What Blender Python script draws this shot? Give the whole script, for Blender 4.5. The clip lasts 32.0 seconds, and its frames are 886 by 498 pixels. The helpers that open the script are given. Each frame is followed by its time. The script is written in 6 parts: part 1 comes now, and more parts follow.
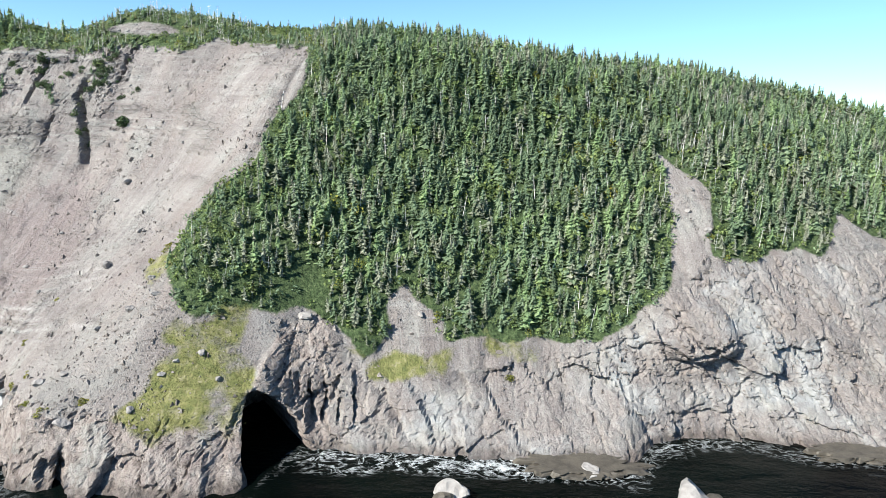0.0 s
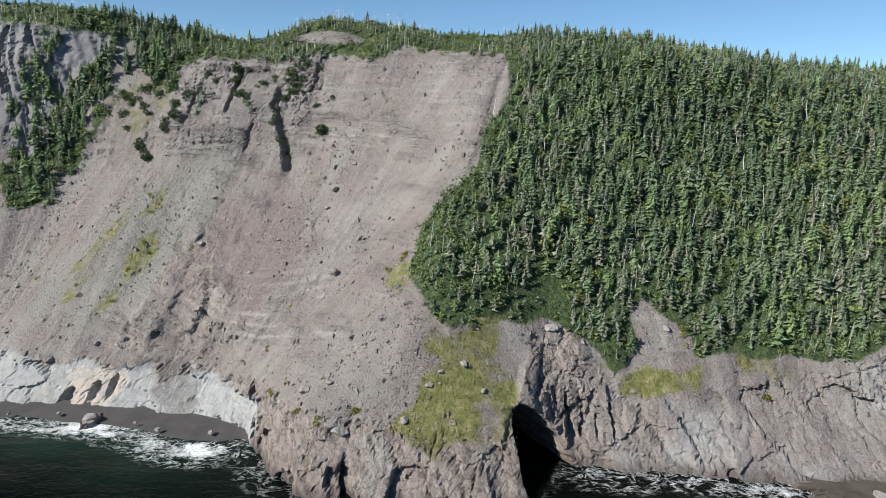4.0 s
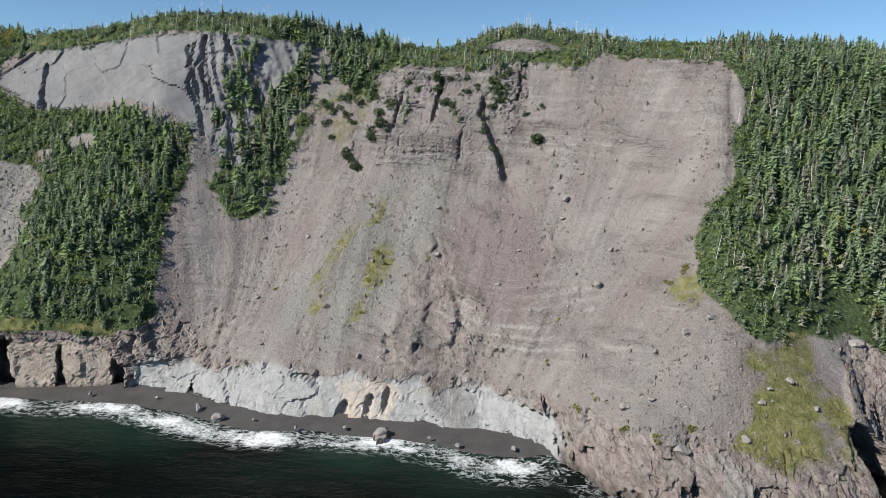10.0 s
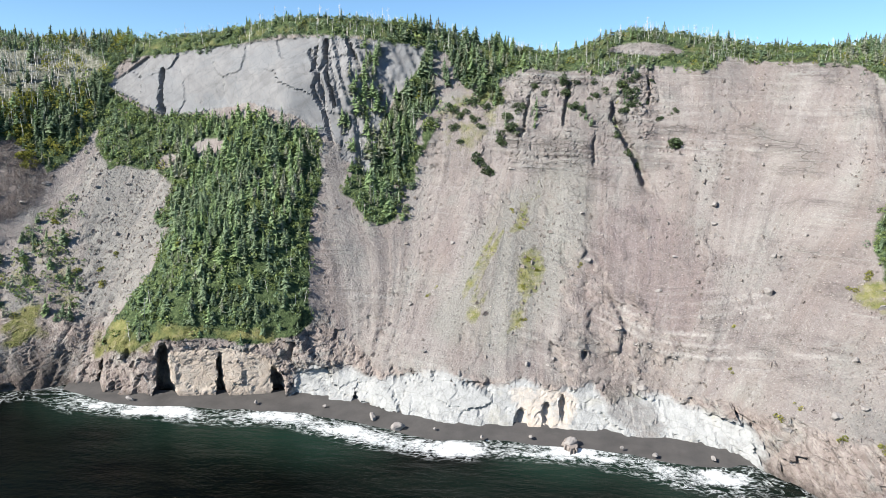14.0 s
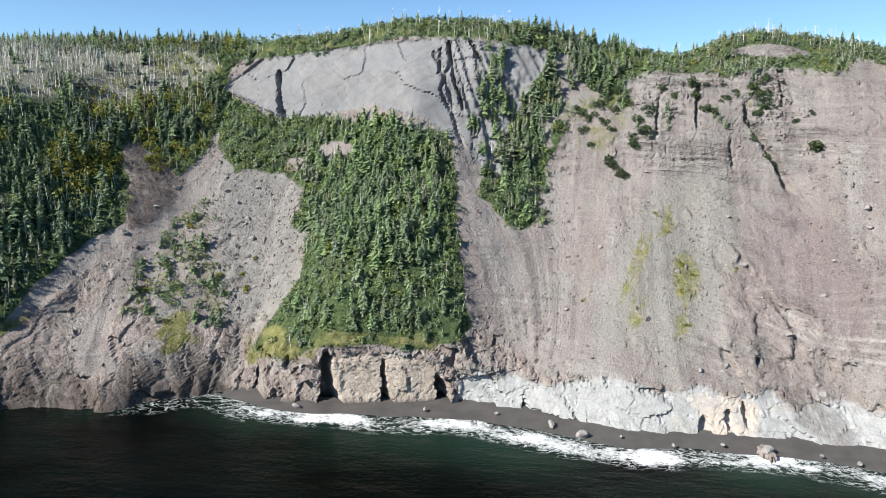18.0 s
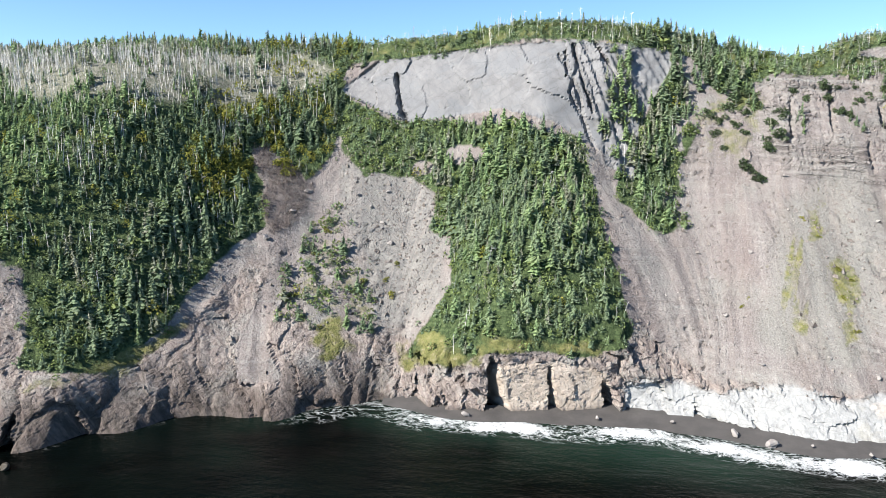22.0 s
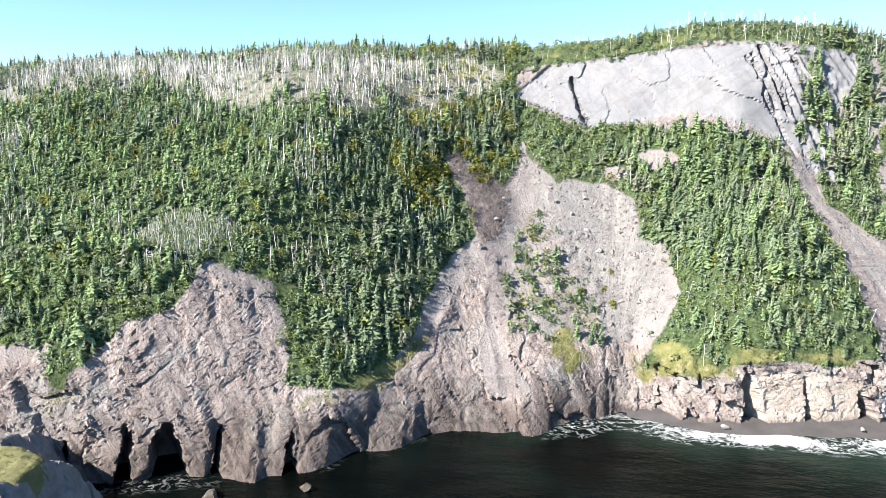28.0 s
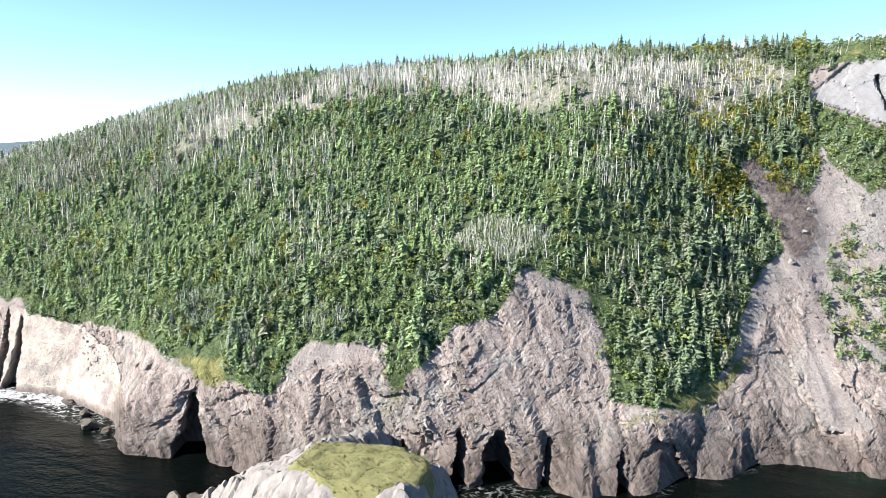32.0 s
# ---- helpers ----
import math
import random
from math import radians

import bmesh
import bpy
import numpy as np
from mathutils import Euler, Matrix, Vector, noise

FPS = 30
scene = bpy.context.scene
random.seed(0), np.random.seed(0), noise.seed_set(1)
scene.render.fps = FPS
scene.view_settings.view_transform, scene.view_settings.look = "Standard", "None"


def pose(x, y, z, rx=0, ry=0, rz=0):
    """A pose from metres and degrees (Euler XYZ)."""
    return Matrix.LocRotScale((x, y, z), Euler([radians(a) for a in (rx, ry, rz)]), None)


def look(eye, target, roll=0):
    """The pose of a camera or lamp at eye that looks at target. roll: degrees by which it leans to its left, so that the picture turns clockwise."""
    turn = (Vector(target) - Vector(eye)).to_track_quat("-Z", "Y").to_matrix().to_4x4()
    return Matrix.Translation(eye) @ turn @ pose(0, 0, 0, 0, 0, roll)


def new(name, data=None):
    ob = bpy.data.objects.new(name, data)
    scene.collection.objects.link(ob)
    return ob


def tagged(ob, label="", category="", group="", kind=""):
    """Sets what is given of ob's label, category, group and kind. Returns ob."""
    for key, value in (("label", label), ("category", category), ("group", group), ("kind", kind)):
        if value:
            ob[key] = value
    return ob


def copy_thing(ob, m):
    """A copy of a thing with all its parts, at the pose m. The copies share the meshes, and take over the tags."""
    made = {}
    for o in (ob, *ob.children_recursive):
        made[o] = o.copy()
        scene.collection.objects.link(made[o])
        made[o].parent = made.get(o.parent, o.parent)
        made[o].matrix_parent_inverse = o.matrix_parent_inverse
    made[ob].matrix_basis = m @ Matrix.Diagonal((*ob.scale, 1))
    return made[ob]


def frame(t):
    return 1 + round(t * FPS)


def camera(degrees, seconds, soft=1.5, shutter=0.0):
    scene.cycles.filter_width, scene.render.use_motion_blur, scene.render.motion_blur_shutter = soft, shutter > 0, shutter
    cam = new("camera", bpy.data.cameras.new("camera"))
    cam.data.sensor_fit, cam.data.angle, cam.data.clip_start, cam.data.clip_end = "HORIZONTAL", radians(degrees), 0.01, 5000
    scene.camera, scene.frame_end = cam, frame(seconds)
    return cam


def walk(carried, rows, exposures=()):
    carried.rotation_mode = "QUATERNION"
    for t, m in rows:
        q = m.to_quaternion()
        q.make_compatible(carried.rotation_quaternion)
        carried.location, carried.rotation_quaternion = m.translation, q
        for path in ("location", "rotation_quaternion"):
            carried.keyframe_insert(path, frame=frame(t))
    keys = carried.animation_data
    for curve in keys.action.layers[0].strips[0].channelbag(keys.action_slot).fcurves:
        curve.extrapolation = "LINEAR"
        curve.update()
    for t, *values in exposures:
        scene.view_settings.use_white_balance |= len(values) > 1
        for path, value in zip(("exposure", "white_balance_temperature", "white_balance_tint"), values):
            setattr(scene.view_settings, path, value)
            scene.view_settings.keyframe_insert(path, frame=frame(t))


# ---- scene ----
cam = camera(63.7, 32.0, soft=0.8)
METRES, EYE, TILT, LEAN, TURN = 300.0, 61.0, -9.5, -1.4, 0.0
ROWS = [
    (0.0, 0.0, 0.0, 0.0, 0.0, 0.0, -0.0),
    (0.5, -0.0174, 0.0013, 0.0002, 0.2, 0.07, -0.03),
    (1.0, -0.0343, 0.0023, 0.0007, 1.42, 0.12, -0.24),
    (1.5, -0.0508, 0.0032, 0.0013, 2.01, 0.17, -0.34),
    (2.0, -0.0672, 0.0037, 0.0018, 2.71, 0.2, -0.45),
    (2.5, -0.0833, 0.0041, 0.0024, 3.3, 0.24, -0.54),
    (3.0, -0.0994, 0.0043, 0.0028, 3.75, 0.28, -0.6),
    (3.5, -0.1154, 0.0042, 0.0031, 4.16, 0.31, -0.65),
    (4.0, -0.1314, 0.0043, 0.0036, 4.57, 0.34, -0.69),
    (4.5, -0.1472, 0.004, 0.004, 5.0, 0.38, -0.75),
    (6.5, -0.2107, 0.0016, 0.0052, 5.64, 0.55, -0.84),
    (7.0, -0.2265, 0.0008, 0.0055, 5.67, 0.58, -0.83),
    (7.5, -0.2423, -0.0002, 0.0058, 5.69, 0.58, -0.82),
    (8.0, -0.258, -0.001, 0.006, 5.72, 0.6, -0.83),
    (8.5, -0.2739, -0.002, 0.006, 5.74, 0.63, -0.83),
    (9.0, -0.29, -0.0031, 0.0063, 5.76, 0.64, -0.82),
    (9.5, -0.3058, -0.0041, 0.0067, 5.79, 0.65, -0.82),
    (10.0, -0.3214, -0.005, 0.0071, 5.84, 0.66, -0.78),
    (10.5, -0.3374, -0.006, 0.0073, 5.83, 0.68, -0.78),
    (11.0, -0.3531, -0.0069, 0.0078, 5.88, 0.68, -0.76),
    (11.5, -0.3688, -0.0078, 0.008, 5.91, 0.72, -0.77),
    (12.0, -0.3844, -0.0087, 0.0083, 5.95, 0.74, -0.77),
    (12.5, -0.4003, -0.0097, 0.0086, 5.95, 0.75, -0.77),
    (13.0, -0.4162, -0.0106, 0.009, 5.97, 0.75, -0.74),
    (13.5, -0.4323, -0.0116, 0.0094, 5.96, 0.74, -0.73),
    (14.0, -0.4484, -0.0125, 0.0098, 5.96, 0.74, -0.71),
    (14.5, -0.4645, -0.0134, 0.0101, 5.96, 0.75, -0.7),
    (16.5, -0.5293, -0.0165, 0.0108, 5.93, 0.79, -0.63),
    (17.0, -0.5452, -0.0172, 0.0107, 5.94, 0.82, -0.64),
    (17.5, -0.5611, -0.0179, 0.011, 5.94, 0.82, -0.64),
    (18.0, -0.577, -0.0185, 0.0112, 5.96, 0.83, -0.64),
    (18.5, -0.593, -0.0189, 0.0115, 5.95, 0.84, -0.65),
    (19.0, -0.6087, -0.0195, 0.0119, 5.98, 0.86, -0.64),
    (19.5, -0.6246, -0.0199, 0.0119, 5.98, 0.88, -0.64),
    (20.0, -0.6406, -0.0204, 0.0116, 5.98, 0.93, -0.65),
    (20.5, -0.6563, -0.0209, 0.0114, 6.01, 0.97, -0.64),
    (21.0, -0.672, -0.0215, 0.0116, 6.03, 0.98, -0.62),
    (21.5, -0.6879, -0.0223, 0.0119, 6.03, 1.01, -0.63),
    (22.0, -0.7039, -0.0228, 0.012, 6.01, 1.05, -0.62),
    (22.5, -0.7191, -0.0235, 0.0122, 6.07, 1.09, -0.61),
    (23.0, -0.7352, -0.024, 0.0127, 6.06, 1.08, -0.61),
    (23.5, -0.7511, -0.0243, 0.0128, 6.06, 1.11, -0.61),
    (24.0, -0.7666, -0.0248, 0.0132, 6.1, 1.13, -0.58),
    (24.5, -0.7823, -0.0253, 0.0129, 6.1, 1.19, -0.61),
    (25.0, -0.7978, -0.0258, 0.0131, 6.13, 1.2, -0.61),
    (25.5, -0.8136, -0.0263, 0.0133, 6.15, 1.21, -0.56),
    (27.5, -0.8748, -0.0284, 0.0157, 6.18, 1.25, -0.17),
    (28.0, -0.8878, -0.0288, 0.016, 6.21, 1.27, -0.09),
    (28.5, -0.9032, -0.0291, 0.016, 6.93, 1.33, -0.16),
    (29.0, -0.9179, -0.0296, 0.0162, 8.97, 1.34, -0.54),
    (29.5, -0.9304, -0.0305, 0.0169, 10.8, 1.32, -0.87),
    (30.0, -0.944, -0.0312, 0.0174, 11.71, 1.29, -1.01),
    (30.5, -0.9579, -0.0322, 0.0179, 12.88, 1.29, -1.19),
    (31.0, -0.9715, -0.0335, 0.0182, 14.38, 1.3, -1.44),
    (31.5, -0.9849, -0.0347, 0.0186, 16.39, 1.27, -1.8),
    (32.0, -0.9985, -0.0363, 0.0187, 18.9, 1.26, -2.26),
]
EXPOSURES = [(0.0, 1.18, 6400, 6), (1.5, 1.08, 6450, 7), (3.0, 0.75, 6500, 8), (4.0, 0.45, 6550, 9), (10.0, 0.37, 6600, 10), (12.0, 0.6, 6600, 10), (14.0, 1.02, 6600, 10), (19.0, 0.9, 6600, 10), (22.0, 1.2, 6600, 11), (24.0, 1.72, 6600, 12), (25.5, 1.85, 6600, 12), (28.0, 1.74, 6650, 13), (30.0, 1.26, 6650, 13), (32.0, 1.62, 6650, 13)]
walk(cam, [(t, pose(0, 0, EYE, TILT, LEAN, TURN) @ pose(METRES * x, METRES * y, METRES * z, 90 + pitch, roll, yaw)) for t, x, y, z, yaw, pitch, roll in ROWS], EXPOSURES)

# ---- daylight ----
SUN_TO = Vector((-0.67, -0.47, 0.59)).normalized()
world = bpy.data.worlds.new("clear_day")
scene.world = world
world.use_nodes = True
sky = world.node_tree.nodes.new("ShaderNodeTexSky")
sky.sky_type, sky.sun_disc = "NISHITA", False
sky.sun_elevation = math.asin(SUN_TO.z)
sky.sun_rotation = math.atan2(SUN_TO.x, SUN_TO.y)
sky.air_density, sky.dust_density, sky.ozone_density, sky.altitude = 0.95, 0.0, 3.5, 1500
tint = world.node_tree.nodes.new("ShaderNodeMix")
tint.data_type, tint.blend_type = "RGBA", "MULTIPLY"
tint.inputs[0].default_value, tint.inputs[7].default_value = 1.0, (0.86, 1.0, 1.04, 1)
world.node_tree.links.new(sky.outputs["Color"], tint.inputs[6])
world.node_tree.links.new(tint.outputs[2], world.node_tree.nodes["Background"].inputs["Color"])
world.node_tree.nodes["Background"].inputs["Strength"].default_value = 0.088
sun = new("sun", bpy.data.lights.new("sun", "SUN"))
sun.data.energy, sun.data.angle, sun.data.color = 5.8, radians(0.53), (1.0, 0.95, 0.87)
sun.matrix_world = look(SUN_TO * 400, (0, 0, 0))

# ---- the lie of the land: contour lines (x, y) at each height, sea at 0 ----
def hashed(i, j, seed):
    n = (i.astype(np.int64) * 374761393 + j.astype(np.int64) * 668265263 + seed * 1442695041) & 0xFFFFFFFF
    n = ((n ^ (n >> 13)) * 1274126177) & 0xFFFFFFFF
    return ((n ^ (n >> 16)) & 0xFFFF) / 65535.0


def smooth_noise(x, y, seed=0):
    """Value noise in -1..1."""
    x, y = np.broadcast_arrays(np.asarray(x, float), np.asarray(y, float))
    i, j = np.floor(x), np.floor(y)
    u, v = x - i, y - j
    u, v = u * u * (3 - 2 * u), v * v * (3 - 2 * v)
    a, b = hashed(i, j, seed), hashed(i + 1, j, seed)
    c, d = hashed(i, j + 1, seed), hashed(i + 1, j + 1, seed)
    return 2 * ((a * (1 - u) + b * u) * (1 - v) + (c * (1 - u) + d * u) * v) - 1


def fbm(x, y, octaves=4, seed=0):
    s, a = 0.0, 1.0
    for o in range(octaves):
        s = s + a * smooth_noise(x * 2 ** o + 17.3 * o, y * 2 ** o - 9.1 * o, seed + o)
        a *= 0.5
    return s / 1.9


def line(*pairs):
    p = np.array(pairs, float)
    return lambda x: np.interp(x, p[:, 0], p[:, 1])


SHORE_WEST = line((-700, 150), (-460, 116), (-443, 118), (-418, 110), (-405, 98), (-395, 98), (-385, 100), (-372, 97), (-358, 100), (-345, 105),
                  (-331, 108), (-324, 112), (-313, 110), (-302, 116), (-298, 124), (-289, 126), (-286, 134), (-281, 137), (-262, 138), (-254, 145),
                  (-242, 152), (-230, 149), (-216, 147), (-203, 149), (-184, 152), (-169, 148))
SHORE_EAST = line((-169, 148), (-150, 141), (-132, 140), (-115, 140), (-99, 136), (-88, 135), (-84, 126), (-75, 115), (-68, 110), (-50, 108),
                  (-33, 109), (-30, 118), (-28, 128), (-8, 127), (17, 125), (38, 125), (41, 134), (48, 138), (60, 138), (70, 134), (88, 132), (130, 130), (240, 142))
LEVELS = (0, 10, 20, 35, 50, 65, 80)
CONTOURS = (
    lambda x: np.where(x < -169, SHORE_WEST(x), SHORE_EAST(x)),
    line((-700, 155), (-460, 121), (-440, 121), (-418, 112), (-403, 100), (-385, 102), (-365, 104), (-345, 108), (-331, 112), (-313, 121), (-302, 124),
         (-292, 136), (-281, 142), (-262, 146), (-254, 152), (-240, 161), (-228, 152), (-214, 149), (-200, 152), (-186, 154), (-172, 160), (-150, 152),
         (-125, 153), (-102, 155), (-88, 142), (-83, 133), (-72, 121), (-50, 121), (-42, 122), (-33, 126), (-28, 133), (-18, 137), (0, 139), (15, 142),
         (38, 142), (58, 144), (90, 144), (130, 145), (240, 155)),
    line((-700, 160), (-460, 124), (-440, 123), (-415, 115), (-405, 110), (-388, 107), (-361, 109), (-348, 112), (-335, 117), (-312, 131), (-303, 136),
         (-289, 145), (-280, 156), (-265, 160), (-252, 166), (-240, 170), (-226, 160), (-213, 153), (-200, 157), (-186, 161), (-178, 166), (-165, 170),
         (-146, 166), (-125, 165), (-108, 165), (-92, 158), (-78, 150), (-66, 136), (-57, 129), (-48, 131), (-38, 136), (-28, 143), (-17, 144), (0, 148),
         (20, 149), (45, 147), (60, 146), (90, 150), (130, 154), (240, 165)),
    line((-700, 175), (-470, 140), (-440, 136), (-410, 128), (-388, 126), (-370, 124), (-350, 126), (-335, 130), (-325, 136), (-312, 145), (-301, 151),
         (-290, 163), (-280, 171), (-264, 180), (-240, 186), (-226, 178), (-218, 169), (-203, 166), (-188, 175), (-178, 181), (-163, 188), (-146, 183),
         (-130, 183), (-108, 182), (-85, 178), (-70, 171), (-60, 156), (-52, 148), (-40, 152), (-28, 157), (-18, 160), (0, 164), (30, 162), (60, 160),
         (90, 164), (130, 170), (240, 182)),
    line((-700, 195), (-470, 155), (-440, 148), (-412, 145), (-388, 143), (-368, 145), (-347, 147), (-325, 149), (-312, 158), (-299, 171), (-290, 183),
         (-280, 190), (-264, 199), (-240, 201), (-226, 198), (-210, 192), (-192, 197), (-178, 204), (-163, 208), (-146, 205), (-130, 202), (-99, 199),
         (-84, 194), (-70, 190), (-58, 178), (-48, 170), (-34, 172), (-20, 175), (0, 177), (20, 178), (50, 177), (66, 176), (90, 180), (130, 187), (240, 200)),
    line((-700, 225), (-520, 195), (-470, 180), (-440, 173), (-412, 168), (-388, 168), (-368, 168), (-347, 170), (-325, 170), (-312, 178), (-299, 194),
         (-283, 206), (-266, 214), (-245, 214), (-226, 212), (-205, 206), (-184, 210), (-170, 214), (-150, 213), (-129, 211), (-94, 210), (-75, 206),
         (-58, 195), (-45, 187), (-30, 188), (0, 190), (20, 190), (50, 192), (90, 198), (130, 206), (240, 222)),
    line((-700, 270), (-520, 240), (-470, 218), (-440, 205), (-412, 198), (-388, 196), (-368, 197), (-347, 196), (-332, 190), (-312, 205), (-299, 216),
         (-283, 222), (-266, 226), (-245, 223), (-226, 218), (-205, 213), (-186, 214), (-170, 221), (-150, 226), (-129, 224), (-94, 222), (-66, 219),
         (-55, 212), (-40, 205), (-28, 204), (0, 200), (20, 202), (50, 212), (90, 224), (130, 234), (240, 250)),
)
RIDGE_Y = line((-700, 320), (-600, 280), (-520, 270), (-470, 262), (-440, 250), (-334, 245), (-308, 240), (-271, 235), (-250, 232), (-210, 228), (-185, 228),
               (-165, 234), (-150, 238), (-119, 240), (-80, 242), (-60, 238), (-40, 232), (13, 230), (73, 236), (140, 245), (240, 270))
RIDGE_Z = line((-700, 50), (-640, 57), (-600, 62), (-550, 73), (-507, 80.5), (-470, 86), (-440, 88), (-400, 90), (-366, 91), (-334, 93), (-308, 92), (-271, 91),
               (-250, 92.5), (-234, 94), (-210, 98.5), (-185, 98), (-165, 95), (-150, 92), (-119, 88), (-108, 95), (-98, 97), (-84, 96), (-70, 93.5), (-60, 91.5), (-40, 90),
               (-10, 89.5), (13, 86.5), (40, 82.5), (73, 81), (100, 77), (140, 70), (240, 57))


def softly(f, x, r=2.0):
    return (f(x - r) + 2 * f(x) + f(x + r)) / 4


def columns(x):
    """Heights and depths of the profile at x: one row a level."""
    top = softly(RIDGE_Z, x, 6)
    h = np.clip((top - 4) / 84, 0, 1)
    zs = [lv * h for lv in LEVELS] + [top]
    ys = [softly(c, x) for c in CONTOURS] + [softly(RIDGE_Y, x, 6)]
    for i in range(1, len(ys)):
        ys[i] = np.maximum(ys[i], ys[i - 1] + 0.3)
    return np.array(zs), np.array(ys)


def face(x, z):
    """Depth of the land at x and height z, before its fine relief."""
    x, z = np.broadcast_arrays(np.asarray(x, float), np.asarray(z, float))
    zs, ys = columns(x.ravel())
    out = 0
    for dz, w in ((-1.2, 0.25), (0, 0.5), (1.2, 0.25)):
        q = z.ravel() + dz
        k = np.clip((q[None] >= zs).sum(0) - 1, 0, len(zs) - 2)
        n = np.arange(q.size)
        z0, z1, y0, y1 = zs[k, n], zs[k + 1, n], ys[k, n], ys[k + 1, n]
        f = np.clip((q - z0) / (z1 - z0), -1, 1)
        out = out + w * (y0 + f * (y1 - y0))
    return out.reshape(x.shape)


# ---- fall lines down the slope, and the folded beds across it ----
FLOW_X, FLOW_Z = np.arange(-700, 242, 2.0), np.arange(0, 100, 2.0)


def downhill(x, z):
    """Sideways drift of the steepest line for each metre of height."""
    fx = (face(x + 9, z) - face(x - 9, z)) / 18
    fz = (face(x, z + 6) - face(x, z - 6)) / 12
    return np.clip(-fx * fz / (1 + fx * fx), -0.9, 0.9)


def fall_lines():
    """For each height, where the line through every x at middle height runs; turned round into a grid of line numbers."""
    grid = np.zeros((len(FLOW_Z), len(FLOW_X)))
    mid = 22
    for order in (range(mid, len(FLOW_Z)), range(mid, -1, -1)):
        at, last = FLOW_X.copy(), FLOW_Z[mid]
        for k in order:
            at = np.maximum.accumulate(at + (FLOW_Z[k] - last) * downhill(at, np.full(at.shape, last)) + 1e-3)
            last = FLOW_Z[k]
            grid[k] = np.interp(FLOW_X, at, FLOW_X)
    for _ in range(2):
        grid[:, 1:-1] = (grid[:, :-2] + 2 * grid[:, 1:-1] + grid[:, 2:]) / 4
    return grid


FLOW = fall_lines()


def flow(x, z):
    x, z = np.broadcast_arrays(np.asarray(x, float), np.asarray(z, float))
    u, v = np.clip((x + 700) / 2.0, 0, len(FLOW_X) - 1.001), np.clip(z / 2.0, 0, len(FLOW_Z) - 1.001)
    i, j = u.astype(int), v.astype(int)
    f, g = u - i, v - j
    return (FLOW[j, i] * (1 - f) + FLOW[j, i + 1] * f) * (1 - g) + (FLOW[j + 1, i] * (1 - f) + FLOW[j + 1, i + 1] * f) * g


FOLD = line((-190, 24), (-140, 23), (-123, 20.3), (-114, 17.3), (-104, 14.2), (-96, 14.6), (-84, 17.5), (-70, 21), (-40, 24))


def bed(x, z):
    """Height above the marker bed: a syncline low on the face, level beds high up."""
    t = np.clip((62 - z) / 36, 0, 1)
    return z - (softly(FOLD, x, 5) - 18) * t * t * (3 - 2 * t) + 0.03 * x


# ---- materials ----
def shader(name):
    m = bpy.data.materials.new(name)
    m.use_nodes = True
    n, l = m.node_tree.nodes, m.node_tree.links
    return m, n, l, n["Principled BSDF"]


